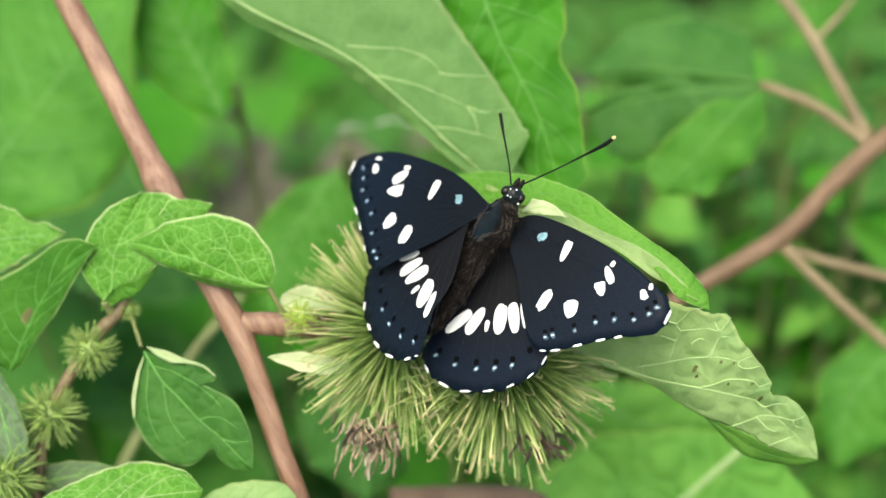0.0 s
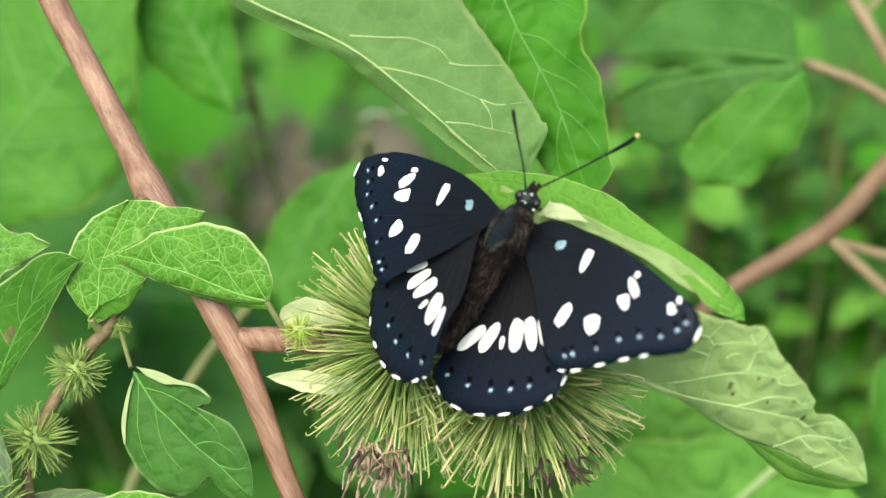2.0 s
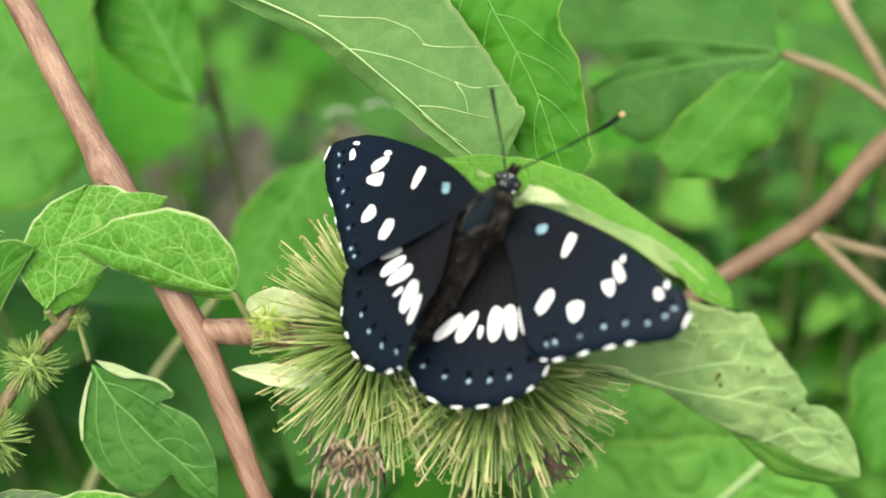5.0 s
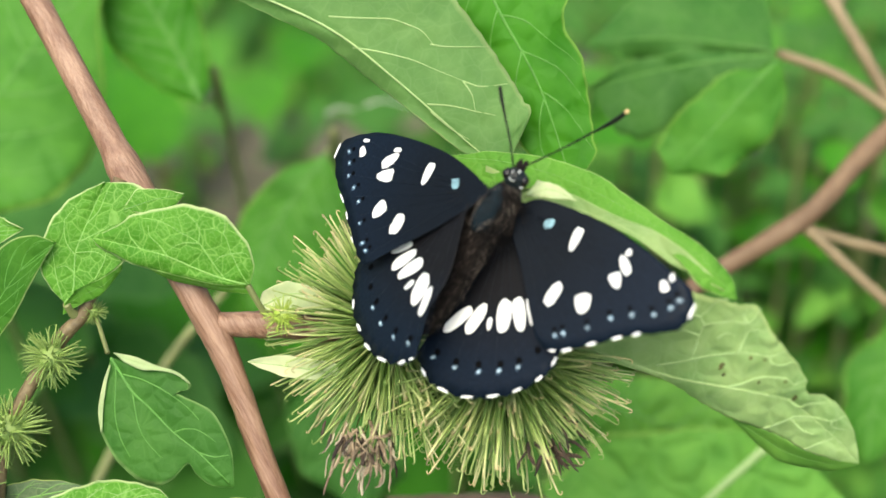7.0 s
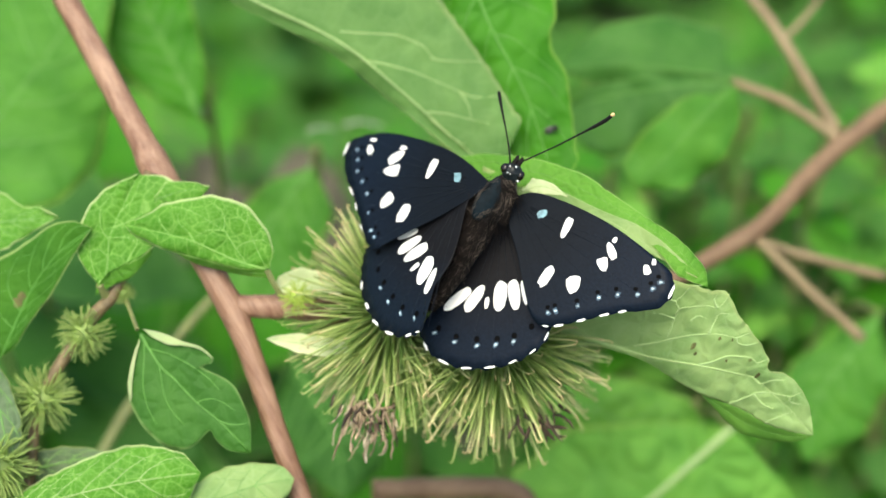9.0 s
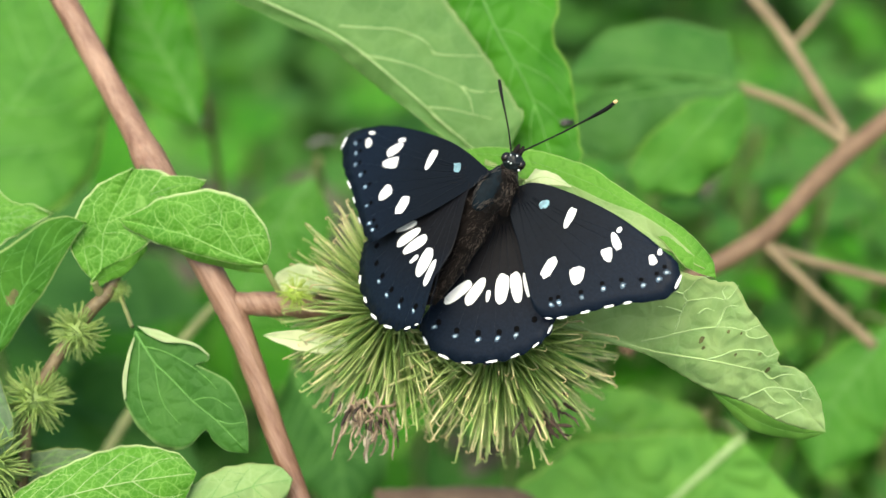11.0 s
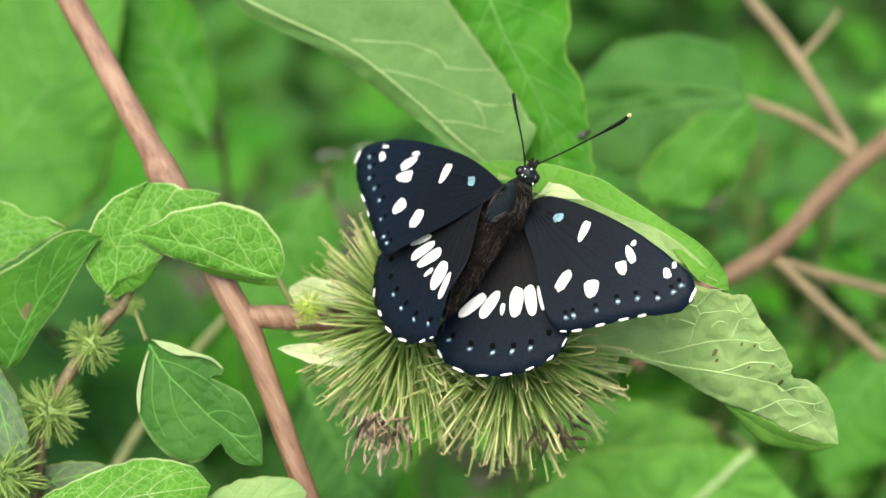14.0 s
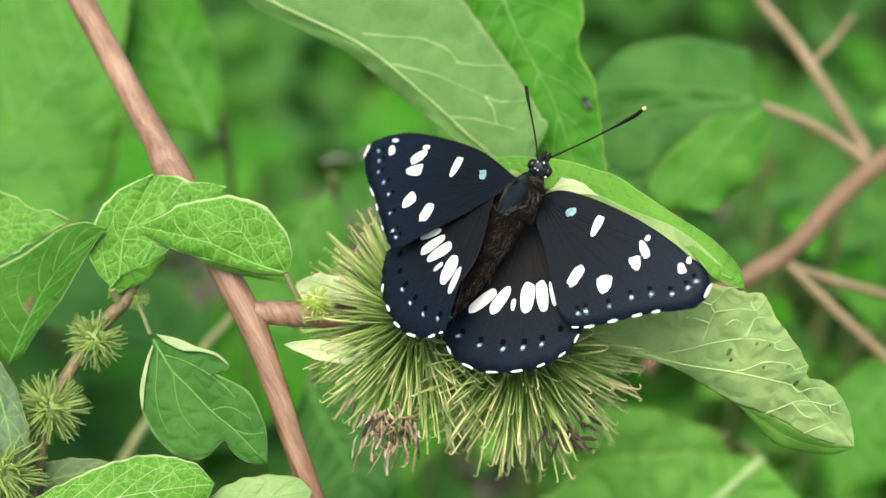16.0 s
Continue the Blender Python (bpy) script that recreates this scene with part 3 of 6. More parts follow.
# ---- burdock plant behind ----
def far_plant():
    plant = new("background_burdock")
    plant.matrix_world = PLANT
    tagged(plant, "burdock with reddish-brown branching stem and broad green leaves", "plant")
    rows = [(34.1, -18.6, -66.0, 1.40), (39.0, -10.6, -66.0, 1.50), (45.0, -6.2, -67.0, 1.60), (59.8, 2.4, -69.0, 1.80), (69.2, 11.2, -73.0, 1.84), (78.4, 18.9, -76.0, 1.90), (92.5, 28.4, -80.0, 2.06), (112.2, 38.4, -86.0, 2.32)]
    stalk("main_stem", rows + [(140, 20, -80, 3), (165, -30, -82, 3.2)], BARK_FAR, plant, "dull reddish-brown woody stem", n=60, tail=[(190, -940, -90, 3.6)])
    stalk("side_stem", [(-37.1, -8.3, -85.0, 0.73), (-47.6, -20.9, -85.0, 0.84), (-59.7, -40.8, -85.0, 0.94), (-62.3, -56.6, -85.0, 0.94)], STALK, plant, seed=5, n=20)
    for rows, seed in (([(58.6, 30.6, -84.0, 0.85), (68.0, 26.2, -80.5, 0.95), (77.5, 18.6, -76.5, 1.1)], 1), ([(61.5, 53.0, -95.0, 1.1), (68.8, 41.2, -90.0, 1.1), (76.8, 20.5, -77.5, 1.2)], 2), ([(79.5, 49.5, -94.0, 0.5), (75.0, 44.0, -92.0, 0.55), (69.6, 38.8, -89.2, 0.6)], 6), ([(59.8, 0.3, -69.0, 0.99), (68.6, -7.9, -70.5, 1.00), (79.5, -17.5, -72.0, 1.00)], 3), ([(60.1, 0.1, -69.0, 0.80), (69.0, -2.4, -72.5, 0.91), (85.1, -6.2, -76.0, 0.92)], 4)):
        stalk("side_stem", rows, BARK_TAN, plant, "pale tan side stem", seed=seed, n=20)
    for spec, tilt, mat, seed in (
        (([(55.6, 28.0, -68.0), (48.2, 20.4, -68.0), (42.2, 14.0, -68.0), (37.8, 9.5, -68.0)],
     [0.3, 3.7, 5.7, 6.6, 7.4, 8.1, 7.9, 7.6, 7.4, 7.2, 7.0, 6.4, 4.9, 3.6, 2.4, 1.2, 0.0],
     [0.3, 1.3, 2.5, 3.8, 4.9, 5.1, 5.3, 5.5, 5.8, 6.0, 6.1, 5.8, 5.5, 5.2, 4.9, 4.5, 0.0]), (-4, 4), LEAF_LUSH, 22),
        (([(55.1, 28.6, -68.0), (45.5, 28.0, -70.0), (35.8, 26.7, -72.0), (25.4, 24.4, -74.0)],
     [0.3, 1.3, 2.7, 4.0, 5.0, 5.9, 6.7, 7.6, 8.4, 8.9, 9.5, 10.0, 10.4, 10.9, 9.4, 7.6, 0.0],
     [0.3, 0.5, 0.9, 1.0, 1.2, 1.4, 1.7, 1.9, 2.0, 2.1, 2.2, 2.4, 2.6, 2.3, 1.5, 0.8, 0.0]), (6, 10), LEAF_FAR, 25),
        (([(55.4, 29.7, -72.0), (46.5, 31.7, -76.3), (36.8, 33.2, -80.7), (25.8, 32.6, -85.0)],
     [0.3, 0.4, 0.7, 1.1, 1.4, 1.8, 2.3, 2.8, 3.3, 3.8, 4.2, 4.2, 3.5, 2.7, 1.8, 0.9, 0.0],
     [0.3, 9.4, 9.7, 10.0, 10.4, 10.8, 11.2, 11.0, 10.2, 9.5, 8.8, 8.3, 7.4, 5.4, 3.6, 1.8, 0.0]), (-10, -25), LEAF_FAR, 26),
    ):
        leaf(plant, Blade(*spec, tilt=tilt, cup=-0.1, wave=1.5, teeth=0.6, seed=seed, n=24), mat, VEIN_FAR, veins=0, vein_size=0.15, fine=False)
    return plant


far_plant()


def lone_leaf_plant(name_label, spec, tilt, mat, seed, foot, rib=(VEIN_FAR, 0.3, 6)):
    """A broad leaf on its own stalk from the ground."""
    plant = new("broad_leaf_herb")
    plant.matrix_world = PLANT
    tagged(plant, name_label, "plant", group="broad-leaved herbs behind the shoot")
    blade = Blade(*spec, tilt=tilt, cup=-0.12, wave=2.0, teeth=0.6, seed=seed, n=28)
    leaf(plant, blade, mat, rib[0], veins=rib[2], vein_size=rib[1], fine=False)
    root = PLANT.inverted() @ (Vector(foot) + Vector((0, 0.25, 0))) / MM
    b = spec[0][0]
    n = spec[0][1]
    back = (b[0] + 0.12 * (n[0] - b[0]), b[1] + 0.12 * (n[1] - b[1]), b[2] - 25)
    stalk("leaf_stalk", [(*b, 0.5), (*back, 0.7), (back[0], back[1] - 30, back[2] - 60, 0.8), (*root, 1.0)], STALK, plant, n=30)


lone_leaf_plant("large bright green burdock leaf with wavy rim", ([(-94.8, 2.2, -85.0), (-80.2, 20.0, -85.0), (-67.6, 36.8, -85.0), (-56.0, 54.7, -85.0)],
     [0.3, 12.1, 19.9, 21.0, 22.0, 23.0, 23.8, 24.7, 25.4, 25.7, 24.6, 23.5, 22.2, 20.9, 19.4, 10.6, 0.0],
     [0.3, 4.0, 7.9, 11.6, 15.0, 18.5, 18.9, 19.2, 18.2, 16.3, 14.5, 11.4, 8.0, 6.3, 4.5, 2.3, 0.0]), (-6, 6), LEAF_LUSH, 20, (-0.12, 0.10, 0))
lone_leaf_plant("bright green upright leaf behind the stem", ([(-41.2, 24.3, -92.0), (-46.6, 35.5, -92.0), (-51.9, 45.2, -92.0), (-56.2, 57.0, -92.0)],
     [0.3, 2.4, 4.8, 6.3, 7.3, 8.2, 8.9, 9.5, 9.6, 9.0, 8.4, 8.0, 6.9, 5.1, 3.4, 1.7, 0.0],
     [0.3, 1.7, 3.4, 4.5, 5.1, 5.8, 6.5, 7.2, 7.7, 8.2, 8.6, 8.9, 8.4, 6.5, 4.4, 2.2, 0.0]), (10, -8), LEAF_BRIGHT, 21, (-0.05, 0.16, 0))
lone_leaf_plant("pale green broad leaf with light midrib", ([(56.4, -33.4, -75.0), (48.3, -40.5, -75.0), (37.2, -49.6, -75.0), (21.9, -58.8, -75.0)],
     [19.4, 21.1, 22.4, 21.8, 21.1, 20.3, 19.6, 18.8, 17.9, 17.0, 16.0, 13.5, 10.5, 7.7, 5.1, 2.6, 0.0],
     [0.3, 2.0, 4.0, 5.9, 7.9, 10.0, 11.8, 13.8, 15.7, 17.3, 18.8, 19.0, 18.7, 18.3, 17.7, 17.2, 0.0]), (6, 4), LEAF_LIGHT, 23, (0.09, 0.12, 0), rib=(VEIN, 0.55, 0))
lone_leaf_plant("soft green leaf at the edge of the herbs", ([(92.0, -13.1, -100.0), (85.4, -21.9, -100.0), (78.8, -30.7, -100.0), (76.6, -42.8, -100.0)],
     [0.3, 2.2, 4.3, 6.5, 8.6, 9.9, 10.5, 11.2, 11.8, 12.1, 12.2, 12.2, 12.1, 11.7, 9.2, 4.4, 0.0],
     [0.3, 1.3, 2.6, 4.0, 5.2, 5.7, 6.2, 6.5, 7.0, 7.6, 7.2, 6.1, 5.6, 5.4, 3.6, 1.8, 0.0]), (5, -5), LEAF_LUSH, 24, (0.14, 0.16, 0))

lone_leaf_plant("green broad leaf under the large folded leaf", ([(21.3, -26.4, -88.0), (32.4, -31.1, -88.0), (43.0, -34.3, -88.0), (54.7, -34.9, -88.0)],
     [0.3, 1.8, 3.7, 5.3, 6.0, 6.6, 7.1, 7.6, 8.0, 7.9, 7.7, 7.5, 7.1, 6.5, 5.8, 2.9, 0.0],
     [0.3, 1.8, 3.5, 5.3, 7.1, 7.4, 7.5, 7.6, 7.7, 7.9, 7.6, 6.8, 6.1, 5.6, 4.6, 2.3, 0.0]), (4, -4), LEAF_LIGHT, 27, (0.06, 0.12, 0))
lone_leaf_plant("bright green leaf beside the stem", ([(-20.2, 15.5, -100.0), (-26.9, 6.7, -100.0), (-32.4, -3.2, -100.0), (-34.6, -13.1, -100.0)],
     [0.3, 4.3, 8.7, 9.4, 9.9, 10.3, 10.7, 11.0, 11.3, 11.2, 11.0, 10.7, 10.3, 9.6, 8.8, 7.8, 0.0],
     [0.3, 1.5, 3.0, 4.5, 5.0, 5.4, 5.9, 6.4, 6.8, 6.5, 6.2, 6.2, 5.5, 3.9, 2.6, 1.3, 0.0]), (5, -5), LEAF_LUSH, 29, (-0.04, 0.14, 0))
lone_leaf_plant("green broad leaf behind the burr", ([(-23.7, -21.1, -88.0), (-19.5, -29.6, -88.0), (-15.3, -38.0, -88.0), (-14.2, -47.6, -88.0)],
     [0.3, 2.7, 5.3, 7.3, 7.7, 8.2, 8.6, 9.0, 9.4, 9.9, 9.5, 8.6, 8.1, 7.8, 5.8, 3.0, 0.0],
     [0.3, 2.4, 4.7, 7.1, 7.9, 8.4, 8.9, 9.5, 10.0, 10.3, 10.5, 10.5, 9.7, 8.0, 5.5, 2.7, 0.0]), (4, -4), LEAF_FAR, 28, (-0.02, 0.12, 0))

for spec, seed in ((([(-22.1, 25.1, -130.0), (-19.5, 26.3, -130.0), (-16.1, 25.6, -130.0)],
     [0.3, 0.3, 0.3, 0.2, 0.2, 0.2, 0.2, 0.2, 0.1, 0.1, 0.1, 0.1, 0.1, 0.1, 0.0, 0.0, 0.0],
     [0.3, 0.0, 0.0, 0.0, 0.0, 0.0, 0.0, 0.0, 0.0, 0.0, 0.0, 0.0, 0.0, 0.0, 0.0, 0.0, 0.0]), 31), (([(-14.3, 26.6, -130.0), (-10.7, 27.5, -130.0), (-5.9, 26.3, -130.0)],
     [0.3, 0.3, 0.2, 0.2, 0.1, 0.1, 0.1, 0.0, 0.0, 0.0, 0.0, 0.0, 0.0, 0.0, 0.0, 0.0, 0.0],
     [0.3, 0.0, 0.0, 0.0, 0.0, 0.0, 0.0, 0.0, 0.0, 0.0, 0.0, 0.0, 0.0, 0.0, 0.0, 0.0, 0.0]), 32)):
    scrap = new("dry_leaf")
    scrap.matrix_world = PLANT
    tagged(scrap, "whitish dry leaf scrap lying among the herbs", "leaf", group="dry leaf scraps")
    leaf(scrap, Blade(*spec, cup=0.1, wave=1.0, seed=seed, n=14), DRY_PALE, DRY_PALE, veins=0)

dead = new("dead_twig")
dead.matrix_world = PLANT
tagged(dead, "dry brown twig caught among the herbs", "twig")
stalk("twig_stem", [(-9.1, -42.5, -60.0, 1.93), (1.5, -42.3, -60.0, 1.93), (14.1, -42.7, -60.0, 1.93)] + [(18, -47, -61, 1.9), (20, -60, -62, 1.9)], BARK_FAR, dead, n=30, tail=[(24, -980, -70, 2.0)])

# ---- the burdock shoot in front ----
shoot = new("burdock_shoot")
shoot.matrix_world = PLANT
tagged(shoot, "burdock shoot with reddish-brown stem, green leaves and hooked burrs", "plant")
stalk("main_stem", [(-67.0, 57.0, -28.0, 1.85), (-56.6, 38.8, -22.4, 1.82), (-53.7, 33.6, -20.9, 1.82), (-47.4, 22.4, -17.6, 1.80), (-42.4, 13.4, -14.9, 1.92), (-40.6, 10.0, -13.9, 2.35), (-38.2, 5.6, -12.7, 2.30), (-31.3, -7.1, -11.4, 1.90), (-29.0, -11.3, -11.4, 2.00), (-27.5, -14.9, -11.4, 1.75), (-25.4, -20.8, -11.4, 1.62), (-23.1, -27.8, -11.4, 1.54), (-20.6, -34.6, -11.4, 1.50), (-15.6, -48.6, -11.4, 1.60)], BARK, shoot, "reddish-brown ridged woody stem", sides=20, n=110, wobble=0.06, tail=[(60, -300, -10, 2.4), (90, -1036, -10, 3.4)])
stalk("branch", [(-28.6, -10.4, -11.2, 1.51), (-24.3, -10.6, -11.9, 1.76), (-19.6, -10.6, -12.6, 1.92), (-13.2, -12.0, -13.3, 1.77), (-5.2, -13.2, -14.0, 1.61)], BARK, shoot, "short reddish-brown branch bearing the burrs", sides=16, n=40, wobble=0.08, seed=3)
stalk("side_stem", [(-40.5, 8.4, -11.0, 0.96), (-43.4, 0.9, -11.3, 0.88), (-45.3, -7.9, -11.6, 0.88), (-48.7, -11.9, -11.9, 0.96), (-53.1, -18.3, -12.1, 0.88), (-56.0, -23.6, -12.4, 0.80), (-57.1, -29.6, -12.7, 0.80), (-58.1, -41.7, -13.0, 0.80)], BARK_SIDE, shoot, "thin brown side stem with small burrs", n=50, seed=5, tail=[(-60, -1030, -13, 1.6)])
stalk("petiole", [(-22.0, -9.4, -9.0, 0.39), (-23.0, -7.6, -8.0, 0.40), (-24.1, -5.4, -7.3, 0.42)], STALK, shoot)
stalk("petiole", [(-46.3, -9.5, -12.0, 0.72), (-47.0, -8.5, -10.8, 0.6), (-47.4, -7.4, -9.4, 0.5)], STALK, shoot)
stalk("petiole", [(-44.1, -9.5, -12.0, 0.28), (-43.1, -11.4, -10.0, 0.28), (-42.0, -13.6, -8.0, 0.31)], STALK, shoot)
stalk("petiole", [(-57.6, 40.9, -23.0, 0.71), (-47.7, 43.8, -24.0, 0.74), (-38.2, 42.1, -24.0, 0.84)], STALK, shoot)
stalk("petiole", [(-59.2, 43.7, -23.9, 0.71), (-27.4, 51.8, -25.0, 0.74), (3.9, 44.2, -26.0, 0.76)], STALK, shoot)
stalk("petiole", [(-4.0, -12.8, -14.0, 0.73), (1.3, -6.4, -13.5, 0.72), (5.3, 0.1, -13.0, 0.72)], STALK, shoot)

A_BASE_MARGIN = [(-24.2, -5.3, -7.0), (-27.6, -5.3, -6.8), (-31.9, -4.3, -6.6), (-36.3, -3.1, -6.9)]
A_BLADE = Sheet([(-24.2, -5.3, -7.0), (-27.1, -4.5, -6.6), (-30.1, -3.3, -6.1), (-33.8, -1.6, -5.7), (-37.6, -0.5, -6.8), (-43.9, 1.0, -8.5)],
     A_BASE_MARGIN + [(-38.7, -2.4, -7.2), (-41.1, -1.2, -7.8), (-42.8, -0.3, -8.2), (-43.9, 1.0, -8.5)],
     [(-23.8, -5.4, -7.0), (-23.2, -2.7, -6.6), (-24.1, 0.2, -6.2), (-26.6, 3.3, -5.8), (-29.1, 4.3, -5.6), (-31.9, 4.9, -5.7), (-35.9, 4.2, -6.3), (-38.6, 3.6, -6.9), (-40.8, 2.2, -7.6), (-43.9, 1.0, -8.5)],
     puff=0.35, teeth=0.3, seed=1, pucker=0.22, n=60)
A_LEAF = leaf(shoot, A_BLADE, LEAF_TOP, VEIN_LEAF, "small pointed bright green leaf with pale veins", veins=0, vein_size=0.085, across=10)
leaf(shoot, band([(-23.9, -6.5, -8.0), (-27.1, -6.2, -8.3), (-30.2, -5.5, -8.5), (-33.8, -4.6, -8.0), (-36.3, -3.2, -7.1)], A_BASE_MARGIN, seed=31), LEAF_RIM, VEIN_SOFT, "green turned-down edge of the small leaf", veins=0, name="leaf_fold", vein_size=0.02)
B_MARGIN = [(-47.5, -7.2, -9.0), (-45.8, -5.4, -8.9), (-42.7, -4.2, -8.7), (-40.0, -2.4, -8.6)]
B_BLADE = Sheet([(-47.5, -7.2, -9.0), (-46.4, -5.7, -8.9), (-46.1, -2.6, -8.7), (-45.8, -0.5, -8.6), (-44.4, 2.8, -8.7), (-42.1, 7.8, -9.0)],
     [(-47.5, -7.2, -9.0), (-48.9, -5.7, -8.8), (-50.3, -3.3, -8.5), (-50.3, -0.7, -8.3), (-49.4, 2.1, -8.0), (-47.9, 4.4, -8.2), (-46.3, 6.0, -8.3), (-44.0, 7.1, -8.4), (-42.0, 7.9, -8.5)],
     B_MARGIN + [(-37.4, 0.4, -8.7), (-35.3, 3.2, -8.8), (-35.4, 5.3, -8.8), (-36.6, 6.8, -8.9), (-38.9, 7.8, -8.9), (-42.1, 7.9, -9.0)],
     puff=0.2, teeth=0.35, seed=2, pucker=0.22, n=56)
B_LEAF = leaf(shoot, B_BLADE, LEAF_TOP, VEIN_LEAF, "rounded green leaf with toothed rim", veins=0, vein_size=0.085, across=10)
leaf(shoot, band(B_MARGIN, [(-48.0, -8.8, -10.0), (-45.6, -7.5, -10.0), (-43.0, -6.3, -9.8), (-40.2, -3.2, -9.2)], seed=32), LEAF_RIM, VEIN_SOFT, "pale green turned-down edge of the rounded leaf", veins=0, name="leaf_fold", vein_size=0.02)
leaf(shoot, Blade([(-39.7, 4.4, -8.6), (-35.8, 5.6, -8.6), (-32.1, 6.2, -8.6)],
     [0.3, 0.5, 0.9, 1.4, 1.8, 1.9, 1.7, 1.6, 1.4, 1.3, 1.1, 1.0, 0.9, 0.7, 0.4, 0.2, 0.0],
     [0.3, 0.3, 0.6, 0.9, 1.1, 1.4, 1.7, 1.9, 1.8, 1.8, 1.7, 1.6, 1.5, 1.4, 0.9, 0.5, 0.0], tilt=(-4, -4), wave=0.3, teeth=0.3, seed=17), LEAF_TOP, VEIN_SOFT, "pointed lobe of the rounded leaf", veins=0, name="leaf_lobe", vein_size=0.04)
C_BLADE = Sheet([(-61.6, -17.5, -13.0), (-59.3, -12.4, -12.0), (-56.5, -7.1, -11.0), (-52.7, -2.7, -8.9), (-48.0, 0.4, -6.6)],
     [(-61.6, -17.5, -13.0), (-65.5, -15.0, -13.8), (-67.6, -10.2, -14.7), (-65.7, -5.6, -14.1), (-60.6, -3.0, -12.6), (-57.2, -1.0, -11.4), (-54.4, 0.9, -10.4), (-50.8, 1.4, -7.6), (-48.0, 0.4, -6.6)],
     [(-61.6, -17.5, -13.0), (-59.6, -16.1, -12.4), (-57.1, -12.4, -11.2), (-54.2, -8.8, -10.0), (-51.8, -5.1, -8.4), (-49.3, -1.4, -7.0), (-48.0, 0.4, -6.6)],
     puff=0.3, teeth=0.15, seed=3, pucker=0.25, n=50)
C_LEAF = leaf(shoot, C_BLADE, LEAF_DARKENED, VEIN_FAR, "green leaf toned darker, with pale rim and brown eaten spot", veins=6, vein_size=0.10, fine=True, across=10)
leaf(shoot, Blade([(-69.5, -0.7, -16.0), (-63.8, 1.3, -16.0), (-58.9, 1.9, -16.0), (-54.3, 2.2, -16.0)],
     [0.3, 1.5, 3.0, 4.6, 6.4, 6.0, 5.2, 4.4, 3.7, 2.9, 2.2, 1.8, 1.9, 1.7, 1.1, 0.6, 0.0],
     [0.3, 3.6, 4.9, 4.7, 4.6, 4.4, 4.2, 4.0, 3.6, 3.2, 2.7, 2.2, 1.7, 1.3, 0.9, 0.4, 0.0], tilt=(-10, 6), cup=0.05, wave=0.8, teeth=0.5, seed=4), LEAF_TOP, VEIN_SOFT, "light green leaf with curled rim", veins=5, vein_size=0.1)
D_BLADE = Sheet([(-41.6, -14.2, -8.0), (-40.4, -16.2, -7.8), (-38.8, -18.6, -7.5), (-36.8, -20.5, -7.3), (-33.7, -23.7, -6.9), (-30.6, -26.2, -6.5), (-26.3, -30.5, -6.0)],
     [(-41.6, -14.2, -8.0), (-39.4, -14.8, -7.8), (-36.7, -15.8, -7.5), (-33.8, -15.8, -7.2), (-31.6, -17.4, -6.9), (-31.8, -18.3, -6.9), (-33.2, -18.7, -6.8), (-30.5, -20.0, -6.6), (-28.6, -21.3, -6.5), (-27.1, -24.1, -6.4), (-26.3, -26.7, -6.2), (-26.2, -30.5, -6.0)],
     [(-41.6, -14.2, -8.0), (-42.2, -16.4, -7.9), (-42.9, -20.2, -7.7), (-43.0, -23.3, -7.6), (-41.4, -26.6, -7.4), (-39.7, -28.5, -7.3), (-37.8, -29.9, -7.1), (-35.8, -30.2, -7.0), (-34.0, -29.6, -7.0), (-32.0, -27.6, -6.8), (-31.0, -28.9, -6.7), (-29.2, -30.3, -6.6), (-26.4, -30.7, -6.5)],
     puff=0.25, teeth=0.0, seed=5, pucker=0.25, n=72)
D_LEAF = leaf(shoot, D_BLADE, LEAF_DEEP, VEIN_FAR, "deep green hanging leaf with notched lobe", veins=0, vein_size=0.13, fine=False, across=10)
leaf(shoot, Blade([(-62.4, -40.3, -5.0), (-53.1, -36.8, -5.0), (-43.0, -34.4, -5.0), (-33.0, -33.1, -5.0)],
     [0.3, 0.8, 1.5, 2.2, 2.7, 3.2, 3.5, 3.9, 4.2, 4.6, 4.7, 4.8, 4.6, 4.2, 3.6, 2.6, 0.0],
     [0.3, 1.8, 3.7, 5.4, 6.4, 6.9, 7.3, 7.7, 8.1, 8.1, 7.7, 7.4, 7.0, 6.5, 5.0, 3.3, 0.0], tilt=(-14, -4), cup=-0.1, wave=0.6, teeth=0.35, seed=6, pucker=0.3), LEAF_TOP, VEIN, "puckered bright green leaf with pale rim", veins=6, vein_size=0.09)
leaf(shoot, Blade([(-35.5, -38.7, -7.0), (-30.1, -36.7, -7.0), (-25.4, -35.1, -7.0), (-20.4, -34.2, -7.0)],
     [0.3, 1.6, 2.6, 3.0, 3.4, 3.5, 3.6, 3.7, 3.6, 3.4, 3.2, 3.1, 2.7, 2.4, 2.2, 1.5, 0.0],
     [0.3, 1.1, 2.2, 3.2, 4.2, 4.3, 4.4, 4.5, 4.6, 4.7, 4.7, 4.7, 4.3, 3.6, 2.8, 2.0, 0.0], tilt=(-8, -4), cup=-0.1, wave=0.5, teeth=0.35, seed=7, pucker=0.3), LEAF_UNDER, VEIN_SOFT, "pale puckered green leaf", veins=4, vein_size=0.09)
